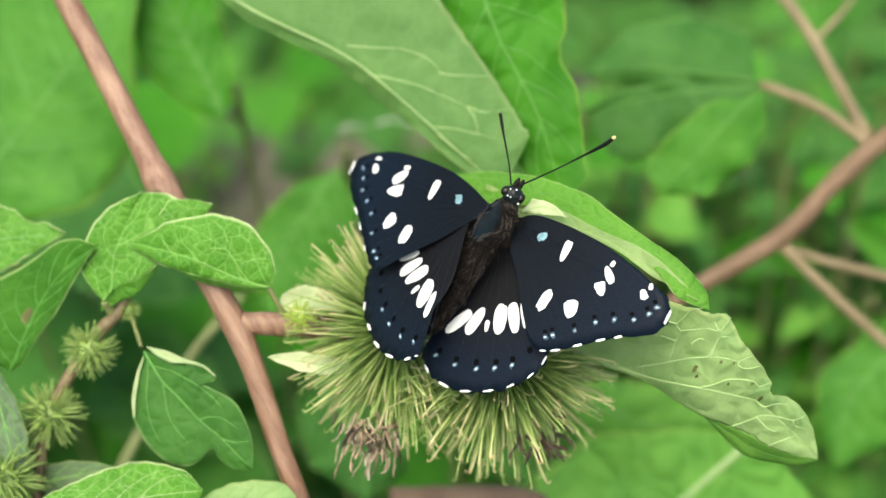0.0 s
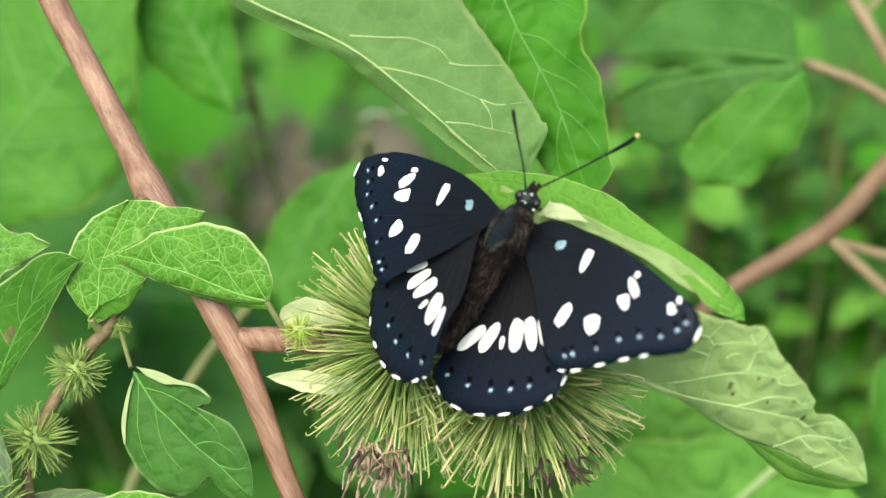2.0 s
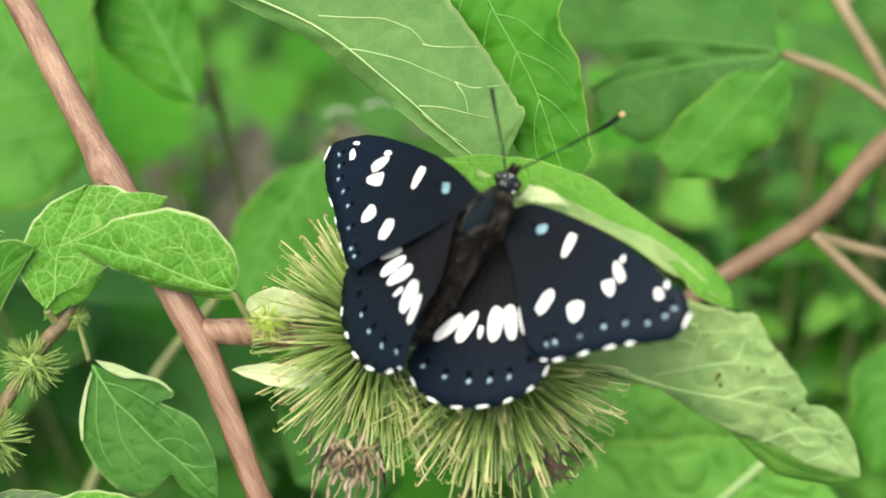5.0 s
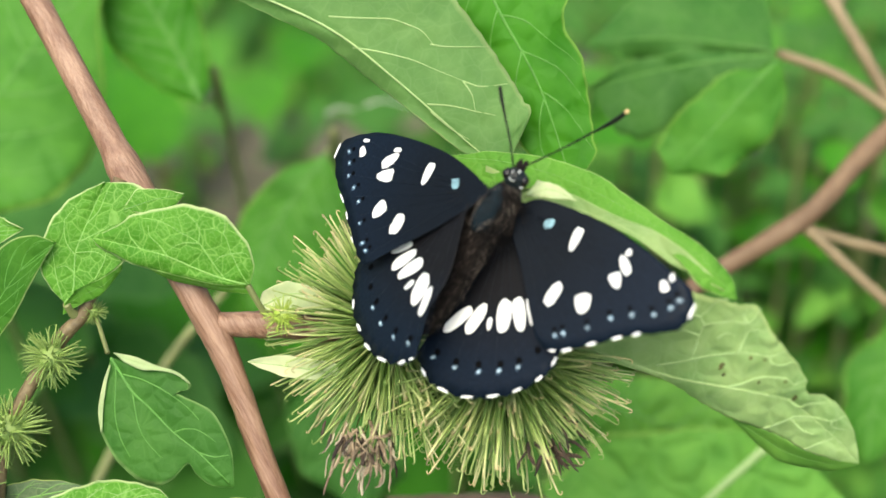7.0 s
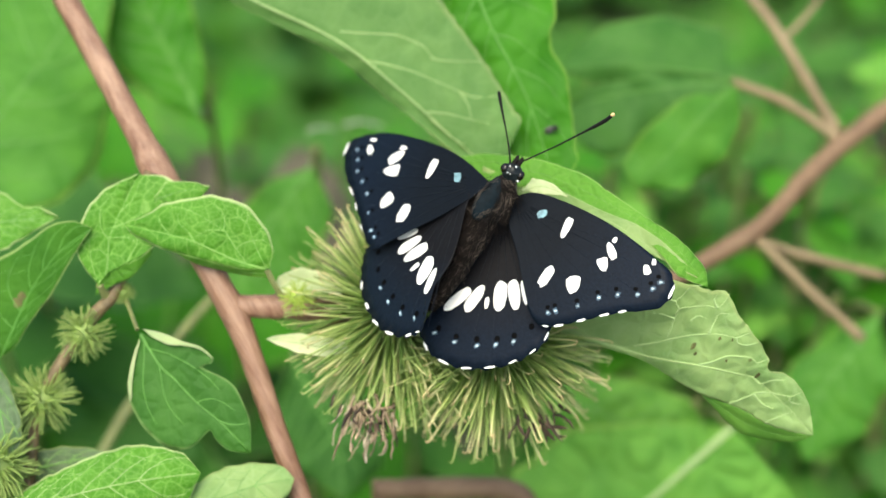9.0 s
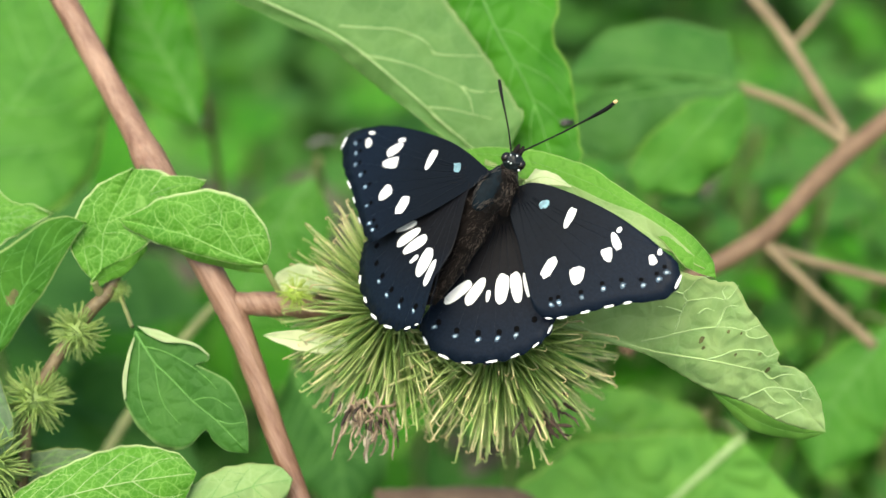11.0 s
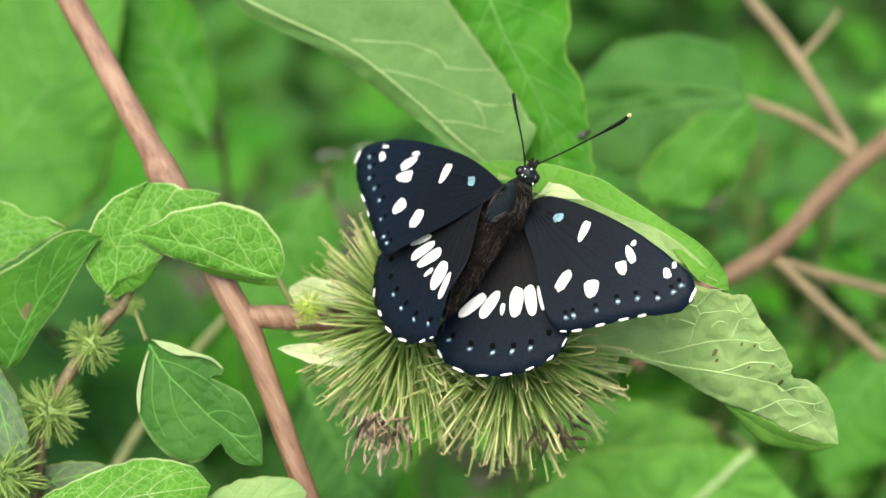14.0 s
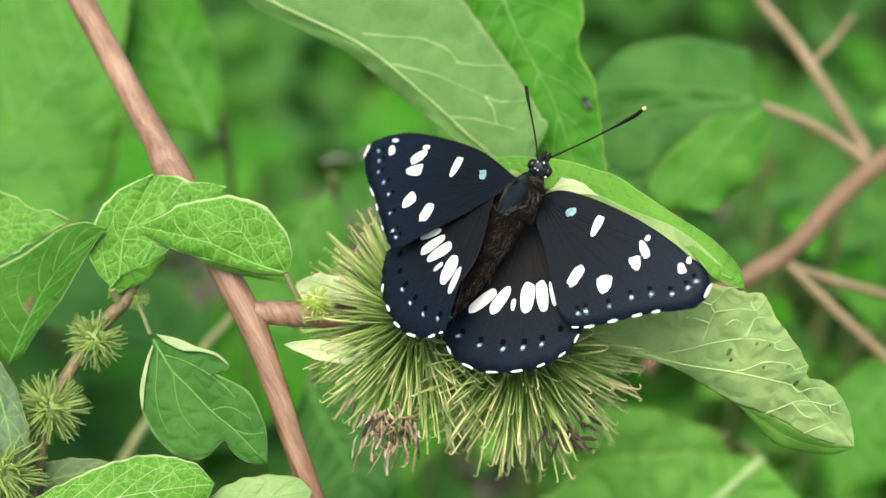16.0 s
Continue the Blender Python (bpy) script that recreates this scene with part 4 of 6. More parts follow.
leaf(shoot, Blade([(-63.7, -15.6, -7.0), (-61.4, -21.8, -7.0), (-59.8, -28.1, -7.0), (-59.6, -32.4, -7.0)],
     [0.3, 0.7, 1.5, 1.7, 1.9, 2.2, 2.2, 2.3, 2.4, 2.5, 2.3, 2.2, 1.8, 1.4, 1.1, 0.6, 0.0],
     [0.3, 0.9, 1.8, 2.7, 3.5, 3.8, 3.9, 4.0, 4.0, 4.1, 3.8, 3.6, 3.3, 3.0, 2.7, 1.7, 0.0], tilt=(-14, -14), cup=-0.1, wave=0.4, teeth=0.15, seed=8), LEAF_GREY, VEIN_SOFT, "narrow grey-green downy leaf", veins=4, vein_size=0.16)
leaf(shoot, Blade([(-59.6, -34.2, -14.0), (-53.6, -32.6, -14.0), (-46.5, -31.3, -14.0)],
     [0.3, 0.9, 1.8, 2.5, 2.4, 2.4, 2.4, 2.3, 2.3, 2.3, 2.0, 1.8, 1.6, 1.4, 0.9, 0.5, 0.0],
     [0.3, 0.5, 1.1, 1.7, 2.2, 2.7, 2.7, 2.6, 2.5, 2.4, 2.3, 2.1, 2.0, 1.6, 1.0, 0.5, 0.0], tilt=(5, 5), cup=-0.1, wave=0.4, teeth=0.15, seed=9), LEAF_GREY, VEIN_SOFT, "small grey-green downy leaf", veins=3, vein_size=0.16)
leaf(shoot, Blade([(10.6, 5.0, 1.5), (13.2, 5.6, 2.2), (16.4, 4.3, 3.5)],
     [0.3, 0.3, 0.5, 0.7, 0.9, 1.2, 1.0, 0.9, 0.9, 0.8, 0.7, 0.6, 0.5, 0.4, 0.3, 0.1, 0.0],
     [0.3, 0.2, 0.3, 0.5, 0.7, 0.8, 0.9, 1.0, 1.0, 1.0, 0.9, 0.8, 0.7, 0.5, 0.3, 0.2, 0.0], tilt=(4, 4), cup=0.05, wave=0.2, seed=22), LEAF_PALE, VEIN, "whitish curled corner of the large leaf", veins=0, name="leaf_fold", vein_size=0.05)
R_FOLD = [(35.2, -22.6, -0.3), (39.1, -24.0, 0.0), (41.4, -25.1, 0.0), (44.0, -26.6, 0.1), (47.4, -27.7, 0.6), (50.1, -28.1, 1.0)]
R_BLADE = Sheet([(5.3, -8.0, -13.0), (16.0, -13.0, -8.0), (25.5, -16.7, -3.0), (30.0, -17.8, 0.6), (34.3, -18.5, 2.4), (38.9, -19.5, 3.0), (41.6, -20.2, 2.6), (44.3, -22.4, 2.1), (47.2, -25.0, 1.6), (50.1, -28.1, 1.0)],
     [(6.0, 9.0, -8.0), (15.5, 5.0, -3.5), (23.0, -1.5, 1.0), (29.5, -6.7, 5.6), (33.3, -7.9, 6.6), (35.2, -8.5, 6.9), (37.1, -8.7, 6.9), (38.9, -11.9, 6.6), (40.2, -13.4, 6.3), (43.0, -17.2, 4.8), (43.0, -18.5, 4.4), (43.6, -19.3, 4.2), (45.7, -19.6, 3.7), (47.8, -21.5, 3.1), (49.4, -24.4, 2.1), (50.1, -28.1, 1.0)],
     [(5.3, -9.0, -13.0), (16.0, -14.0, -8.0), (25.5, -17.2, -3.0), (28.6, -18.6, -2.0), (31.7, -20.7, -0.9)] + R_FOLD,
     puff=0.3, teeth=0.3, seed=10, pucker=0.4, n=110)
R_LEAF = leaf(shoot, R_BLADE, LEAF_UNDER, VEIN, "large folded leaf showing its pale veined underside", veins=0, vein_size=0.12, across=16)
leaf(shoot, Blade([(1.3, 10.3, -11.0), (9.1, 9.3, -7.0), (17.3, 6.2, -2.0), (24.4, 1.9, 3.0), (30.8, -2.9, 5.5), (34.8, -7.9, 6.0)],
     [0.3, 0.6, 1.1, 1.2, 1.6, 1.9, 2.0, 2.1, 1.6, 1.3, 1.1, 1.1, 1.2, 1.2, 1.2, 1.2, 0.0],
     [0.3, 3.2, 4.3, 3.8, 2.9, 2.1, 2.1, 2.3, 2.4, 2.2, 1.9, 1.9, 2.0, 2.4, 2.5, 1.5, 0.0], tilt=(-12, 14), cup=-0.05, wave=0.3, teeth=0.3, seed=11, pucker=0.2), LEAF_RIM, VEIN_SOFT, "bright green rolled-over leaf margin", veins=0, name="folded_lobe", vein_size=0.02)
leaf(shoot, Blade([(10.7, 5.2, -4.0), (16.4, 3.4, 0.0), (22.9, 0.4, 3.5), (29.3, -4.2, 5.5), (33.3, -6.6, 6.0)],
     [0.3, 1.9, 1.8, 1.6, 1.4, 1.2, 1.0, 0.9, 1.1, 1.5, 1.6, 1.6, 1.4, 1.1, 0.8, 0.4, 0.0],
     [0.3, 0.0, 0.0, 0.1, 0.3, 0.3, 0.4, 0.5, 0.5, 0.5, 0.6, 0.6, 0.3, 0.2, 0.1, 0.1, 0.0], tilt=(4, 4), cup=0.05, wave=0.3, seed=16), LEAF_UNDER, VEIN, "pale turned-up edge of the large leaf", veins=0, name="leaf_fold", vein_size=0.05)
leaf(shoot, band(R_FOLD, [(35.3, -22.8, -0.7), (37.3, -24.8, -1.4), (38.9, -26.4, -2.2), (41.0, -28.0, -2.4), (43.9, -28.8, -2.1), (47.1, -29.2, -0.8), (48.7, -28.8, 0.1), (50.1, -28.2, 1.0)], puff=0.3, teeth=0.2, seed=18, pucker=0.2, n=40), LEAF_SHADE, VEIN_SOFT, "darker green folded-under rim of the large leaf", veins=0, name="leaf_fold", vein_size=0.02)
leaf(shoot, band([(-41.2, -13.5, -7.4), (-38.3, -14.1, -7.0), (-35.7, -15.2, -6.7), (-33.1, -16.0, -6.4), (-31.4, -17.5, -6.4)], [(-39.8, -14.7, -7.0), (-37.6, -15.7, -6.7), (-35.5, -15.8, -6.5), (-33.3, -16.3, -6.3), (-31.5, -17.6, -6.4)], puff=0.2, seed=19), LEAF_FOLD, VEIN, "pale rolled rim of the hanging leaf", veins=0, name="leaf_fold", vein_size=0.02)
leaf(shoot, band([(-41.5, -15.2, -7.2), (-42.0, -17.1, -7.0), (-42.5, -20.4, -6.9), (-42.7, -23.4, -7.0)], [(-41.6, -14.9, -7.2), (-42.4, -17.1, -7.0), (-43.1, -20.6, -6.9), (-42.9, -23.5, -7.0)], seed=20), LEAF_FOLD, VEIN, "pale rolled rim of the hanging leaf", veins=0, name="leaf_fold", vein_size=0.02)
T_BLADE = Blade([(-37.9, 41.8, -22.0), (-27.8, 35.0, -21.2), (-14.4, 28.4, -20.4), (-5.3, 21.1, -19.6), (3.8, 12.8, -18.8), (8.7, 8.7, -18.0)],
     [0.3, 6.0, 11.6, 16.1, 18.1, 18.2, 18.5, 16.2, 14.7, 13.7, 12.8, 11.7, 10.7, 9.8, 8.9, 8.1, 0.0],
     [0.3, 0.5, 1.0, 1.7, 1.6, 1.8, 1.8, 2.0, 2.1, 2.1, 2.0, 1.8, 1.6, 1.4, 0.8, 0.4, 0.0], tilt=(3, -55), cup=-0.12, wave=1.0, teeth=0.4, seed=12, pucker=0.6, n=60)
T_LEAF = leaf(shoot, T_BLADE, LEAF_UNDER_DIM, VEIN, "large drooping leaf showing its pale underside", veins=0, vein_size=0.14, across=14)
T2_BLADE = Blade([(3.9, 43.6, -23.0), (8.0, 31.9, -23.0), (13.9, 20.2, -23.0), (18.1, 6.8, -23.0)],
     [8.4, 9.1, 9.8, 10.4, 11.0, 11.4, 10.7, 9.6, 7.2, 6.5, 7.0, 6.3, 5.7, 5.2, 4.6, 4.0, 0.0],
     [7.7, 7.8, 7.8, 7.9, 8.0, 8.2, 8.1, 7.9, 7.8, 7.7, 7.6, 7.0, 6.2, 5.2, 4.2, 2.2, 0.0], tilt=(6, -6), cup=-0.1, wave=1.6, teeth=0.4, seed=13, pucker=0.5, n=50)
leaf(shoot, T2_BLADE, LEAF_BRIGHT, VEIN_FAR, "bright green leaf hanging behind the pale one", veins=5, fine=False, vein_size=0.16, across=10)
leaf(shoot, Blade([(-12.9, -16.8, -8.0), (-18.3, -15.8, -7.0), (-24.2, -14.9, -6.0)],
     [0.3, 0.3, 0.6, 0.9, 1.2, 1.3, 1.3, 1.3, 1.3, 1.3, 1.3, 1.1, 0.9, 0.7, 0.5, 0.2, 0.0],
     [0.3, 1.2, 1.2, 1.3, 1.3, 1.3, 1.3, 1.3, 1.3, 1.4, 1.4, 1.2, 1.0, 0.8, 0.6, 0.3, 0.0], tilt=(10, 10), cup=0.1, wave=0.3, seed=14), LEAF_PALE, VEIN, "pale yellow-green narrow bract", veins=0, name="bract_leaf", vein_size=0.08)
leaf(shoot, Blade([(-23.0, -8.3, -11.0), (-18.6, -6.7, -11.0), (-12.7, -8.3, -11.0)],
     [0.3, 1.1, 1.6, 1.6, 1.6, 1.6, 1.6, 1.7, 1.4, 1.3, 1.2, 1.2, 0.9, 0.6, 0.4, 0.2, 0.0],
     [0.3, 0.5, 1.0, 1.6, 2.0, 2.2, 2.4, 2.5, 2.5, 2.5, 2.5, 2.4, 2.2, 2.0, 1.4, 0.7, 0.0], tilt=(10, 10), cup=0.1, wave=0.4, seed=15), LEAF_PALE, VEIN, "pale whitish-green bract behind the burr", veins=0, name="bract_leaf", vein_size=0.08)




def blemish(ob, blade, x, y, size, seed):
    """A small brown eaten mark on a leaf."""
    s0, v0 = min(((s, v) for s in np.linspace(0.05, 0.95, 46) for v in np.linspace(0.05, 0.95, 19)), key=lambda q: (blade.place(0, *q).x / MM - x) ** 2 + (blade.place(0, *q).y / MM - y) ** 2)
    bm = bmesh.new()
    mid = bm.verts.new(blade.place(0, s0, v0, 0.06))
    ring = []
    for k in range(14):
        a = 2 * math.pi * k / 14
        r = size * (0.7 + 0.9 * abs(noise.noise((math.cos(a) * 2, math.sin(a) * 2, seed * 3.7))))
        ring.append(bm.verts.new(blade.place(0, s0 + r * math.cos(a) / blade.length, min(0.99, v0 + r * math.sin(a) / max(1, blade.width(0, s0))), 0.05)))
    for k in range(14):
        bm.faces.new((mid, ring[k], ring[(k + 1) % 14]))
    part("blemish", bm, BLEMISH, ob, "brown eaten mark")


def rib_lines(ob, blade, lines, mat, size, lift=0.03):
    """Raised side veins along chosen lines of a blade."""
    grid = [(side, s, v, blade.place(side, s, v)) for side in (0, 1) for s in np.linspace(0.0, 1.0, 61) for v in np.linspace(0.0, 1.0, 19)]
    for line in lines:
        rows = []
        path = smooth_curve([(x, y, 0) for x, y in line], 6 * len(line))
        for k, p in enumerate(path):
            q = min(grid, key=lambda g: (g[3].x / MM - p[0]) ** 2 + (g[3].y / MM - p[1]) ** 2)
            rows.append([p[0] * MM, p[1] * MM, q[3].z + lift * MM, size * (1.15 - 0.75 * k / len(path)) * MM])
        for _ in range(3):
            for u, w, z in zip(rows, rows[1:], rows[2:]):
                w[2] = 0.25 * u[2] + 0.5 * w[2] + 0.25 * z[2]
        bm = bmesh.new()
        tube(bm, rows, 5)
        part("vein", bm, mat, ob)


rib_lines(R_LEAF, R_BLADE, [
    [(26.3, -16.0), (28.6, -15.5), (30.3, -15.0), (32.4, -14.5), (35.4, -14.2), (37.3, -14.4), (38.6, -14.7), (39.6, -14.3), (40.7, -13.9)],
    [(30.1, -14.9), (30.4, -13.6), (30.8, -12.2), (31.3, -10.9), (32.8, -10.6), (34.5, -10.4), (35.9, -10.7), (36.8, -10.0), (37.5, -8.8)],
    [(31.3, -10.9), (30.8, -9.9), (31.6, -9.0), (32.4, -8.0), (33.8, -7.7)],
    [(30.8, -9.9), (29.5, -9.6), (28.5, -10.1)],
    [(35.1, -14.1), (35.7, -12.7), (36.2, -11.6), (37.6, -11.5)],
    [(30.8, -12.2), (29.3, -11.6), (27.9, -11.4)],
    [(34.2, -18.4), (35.8, -18.0), (37.8, -17.2), (40.7, -17.4), (41.7, -18.1), (43.1, -17.5)],
    [(41.4, -20.0), (42.5, -21.0), (43.8, -20.5), (45.6, -20.5)],
    [(38.8, -23.8), (40.6, -23.0), (42.4, -22.2), (44.4, -22.3), (46.4, -22.7), (47.9, -22.1)],
    [(43.7, -26.4), (45.2, -25.6), (47.0, -24.9)],
    [(35.9, -10.7), (35.5, -9.6), (35.9, -9.0)],
    [(41.8, -22.5), (43.2, -23.9), (44.4, -24.4)],
    [(38.6, -14.7), (38.8, -15.4), (40.1, -15.7), (41.6, -15.3)],
    [(32.7, -12.5), (33.6, -11.8), (34.7, -12.1)],
    [(46.4, -22.7), (46.7, -23.5), (47.9, -23.8)],
], VEIN_PALE, 0.12)
rib_lines(T_LEAF, T_BLADE, [
    [(-14.1, 29.8), (-10.1, 29.5), (-6.2, 29.3), (-4.2, 28.7), (-2.5, 28.0)],
    [(-11.0, 25.6), (-7.4, 24.9), (-3.1, 23.7), (-0.4, 22.5), (3.5, 20.8)],
    [(-0.7, 25.8), (1.6, 25.4), (7.0, 25.3)],
    [(-1.3, 17.8), (1.9, 17.5), (5.1, 16.7), (7.8, 16.1)],
    [(-0.8, 16.8), (1.9, 14.4), (4.2, 13.0)],
    [(3.5, 20.8), (5.9, 20.0), (9.4, 20.3)],
    [(-4.2, 28.7), (-1.9, 27.6), (-0.3, 25.8)],
    [(3.5, 20.8), (4.7, 18.9), (5.1, 16.7)],
], VEIN, 0.1)
rib_lines(B_LEAF, B_BLADE, [
    [(-47.7, -6.7), (-48.4, -3.8), (-48.7, -0.7)],
    [(-45.9, -1.3), (-47.0, 0.5), (-47.1, 3.1), (-45.9, 4.7)],
    [(-44.3, 2.8), (-42.8, 4.4), (-41.7, 6.9)],
    [(-43.6, -4.4), (-42.3, -2.1), (-41.9, -0.1)],
    [(-45.9, -0.9), (-43.3, -0.9), (-41.8, -1.9)],
    [(-45.3, 0.5), (-43.6, 1.3), (-41.2, 2.5)],
    [(-46.1, -3.4), (-47.2, -2.6), (-48.3, -2.8)],
], VEIN_LEAF, 0.06)
rib_lines(D_LEAF, D_BLADE, [
    [(-38.9, -18.3), (-38.6, -20.4), (-38.1, -22.8), (-37.2, -24.7), (-35.3, -26.8)],
    [(-40.1, -16.3), (-37.3, -17.1), (-34.3, -18.7), (-31.9, -20.5), (-30.5, -22.0)],
    [(-33.6, -23.6), (-32.2, -23.2), (-30.5, -23.4), (-28.4, -24.8)],
    [(-41.0, -15.4), (-41.0, -18.3), (-41.1, -21.3), (-40.5, -24.2), (-39.3, -26.6)],
    [(-30.6, -26.2), (-28.7, -26.7), (-26.8, -26.5)],
], VEIN_FAR, 0.085)
rib_lines(A_LEAF, A_BLADE, [
    [(-26.9, -4.5), (-28.4, -2.3), (-29.9, -0.0), (-32.0, 1.3), (-34.2, 2.6), (-36.8, 3.3)],
    [(-24.0, -5.3), (-24.9, -3.7), (-25.9, -1.4), (-26.8, 1.0), (-28.4, 1.9)],
    [(-29.9, -0.0), (-29.8, 1.8), (-30.7, 3.1), (-31.9, 4.1)],
    [(-33.8, -1.6), (-34.9, -0.1), (-36.1, 1.1), (-36.2, 2.4)],
    [(-26.8, 1.0), (-26.6, 2.5), (-27.1, 3.1)],
    [(-29.9, -0.0), (-32.0, 0.0), (-34.0, -1.0)],
    [(-25.9, -1.4), (-27.4, -1.8), (-28.2, -2.6)],
    [(-25.9, -1.4), (-24.3, -1.4), (-23.6, -2.2)],
    [(-37.4, -0.6), (-38.6, 0.9), (-38.9, 1.9)],
], VEIN_LEAF, 0.06)
for i, (x, y) in enumerate([(33.2, -15.4), (42.1, -19.9), (33.6, -16.9), (36.9, -15.0), (38.3, -15.3), (37.6, -17.9)]):
    blemish(R_LEAF, R_BLADE, x, y, (0.55, 0.6, 0.3, 0.3, 0.25, 0.25)[i], i)
for i, (x, y) in enumerate([(-58.4, -8.9), (-58.9, -9.9)]):
    blemish(C_LEAF, C_BLADE, x, y, 0.75, 7 + i)

# ---- burrs ----
def spine_mesh(length, bend, hook, width, seed):
    """One hooked bract: broad at its root, thin, bent a little, with a small crook at the tip."""
    bm = bmesh.new()
    rows = []
    for s in (0, 0.15, 0.4, 0.65, 0.85, 0.95):
        rows.append((bend * s * s * length, 0.25 * bend * s * length, s * length, width * (1.0 - 0.66 * s ** 0.7)))
    x, y, z = rows[-1][:3]
    for a in (50, 110, 165)[: 1 + hook]:
        x, z = x + 0.018 * length * math.sin(radians(a)), z + 0.018 * length * math.cos(radians(a))
        rows.append((x, y, z, width * 0.26))
    tube(bm, [[c * MM for c in r] for r in rows], 4)
    me = bpy.data.meshes.new("bract")
    bm.to_mesh(me)
    bm.free()
    for f in me.polygons:
        f.use_smooth = True
    return me


SPINES = [spine_mesh(14.0, b, h, w, i) for i, (b, h, w) in enumerate(((0.02, 2, 0.28), (0.08, 1, 0.26), (0.15, 2, 0.29), (-0.10, 1, 0.26), (0.20, 2, 0.25), (0.05, 2, 0.28)))]


def camber(x, y, size):
    """The wing's shallow vault."""
    r = math.hypot(x, y) / size
    return 0.9 * r * (1 - r) - 0.25 * r ** 3


def turned(*vec):
    v = Vector(vec)
    return Matrix.Rotation(v.length, 4, v.normalized())


def inside(x, y, rim):
    """Whether a point lies within a closed outline."""
    odd = False
    for (a, b), (c, d) in zip(rim, rim[1:] + rim[:1]):
        if (b > y) != (d > y) and x < (c - a) * (y - b) / (d - b) + a:
            odd = not odd
    return odd


LEFT_FORE_RIM = [(-0.9, -2.2), (-1.1, 0.2), (-1.2, 0.9), (0.9, 0.6), (4.2, 0.0), (7.9, -1.1), (11.6, -2.8), (14.7, -4.5), (17.1, -6.0), (19.3, -7.6), (21.1, -9.5), (22.5, -11.4), (23.0, -12.9), (22.6, -13.9), (21.1, -14.8), (18.6, -15.7), (16.8, -16.0), (14.7, -16.2), (11.7, -16.8), (8.6, -17.4), (6.2, -17.8), (4.6, -17.9), (3.4, -17.3), (2.7, -15.0), (1.6, -11.6), (0.2, -7.3)]
LEFT_HIND_RIM = [(-1.2, 0.2), (-2.5, -1.9), (-6.1, -7.6), (-6.6, -13.2), (-7.4, -15.0), (-9.0, -16.5), (-9.4, -17.5), (-8.7, -18.8), (-7.1, -20.0), (-5.2, -20.9), (-2.9, -21.4), (-0.3, -21.4), (2.9, -20.7), (5.5, -19.5), (7.4, -17.8), (8.7, -16.2), (8.6, -14.4), (4.5, -7.0), (1.6, -0.3)]
LEFT_PLANES = ((turned(-0.1140, -0.7896, -0.9064), (5.22, 5.74, 4.07), 24, LEFT_FORE_RIM), (turned(-0.1019, -0.8755, -0.6851), (3.02, 4.69, 2.90), 22, LEFT_HIND_RIM))


FORE_RIM = [(0.2, 0.3), (2.9, 0.6), (7.0, -0.9), (11.9, -3.5), (16.1, -6.4), (20.1, -9.9), (21.5, -11.2), (22.1, -13.1), (21.6, -14.9), (19.5, -16.2), (15.5, -16.4), (12.3, -16.9), (9.0, -17.5), (6.1, -17.9), (4.1, -17.5), (3.0, -16.0), (2.3, -13.6), (0.8, -7.7), (-0.4, -4.2), (-0.4, -2.2)]
HIND_RIM = [(-1.3, -0.4), (-2.6, -1.9), (-6.1, -7.6), (-9.2, -12.1), (-11.2, -14.4), (-11.4, -15.8), (-10.2, -18.0), (-8.4, -19.5), (-5.1, -20.6), (-2.0, -20.9), (1.5, -20.4), (5.0, -18.9), (7.0, -16.8), (7.2, -13.6), (5.9, -8.3), (3.0, -1.1)]
RIGHT_PLANES = ((turned(-0.2928, -0.4746, -0.0123), (9.66, 3.73, 1.96), 24, FORE_RIM), (turned(-0.2904, -0.4770, 0), (8.37, 1.3, -0.2), 22, HIND_RIM))
WING_PLANES = [(-1, p) for p in LEFT_PLANES] + [(1, p) for p in RIGHT_PLANES]


def under_wings(p):
    """Whether a place lies in the room that the sitting butterfly takes."""
    x, y, h = p
    for sgn, (turn, hinge, size, rim) in WING_PLANES:
        q = turn.inverted() @ (Vector(p) - Vector(hinge))
        if q.z > camber(sgn * q.x, q.y, size) - 1.5 and q.z < 12 and inside(sgn * q.x, q.y, rim):
            return True
    return h > -4.0 - 0.10 * max(0.0, 6 - x) and -17.0 < y < 12 and -12 < x < 12


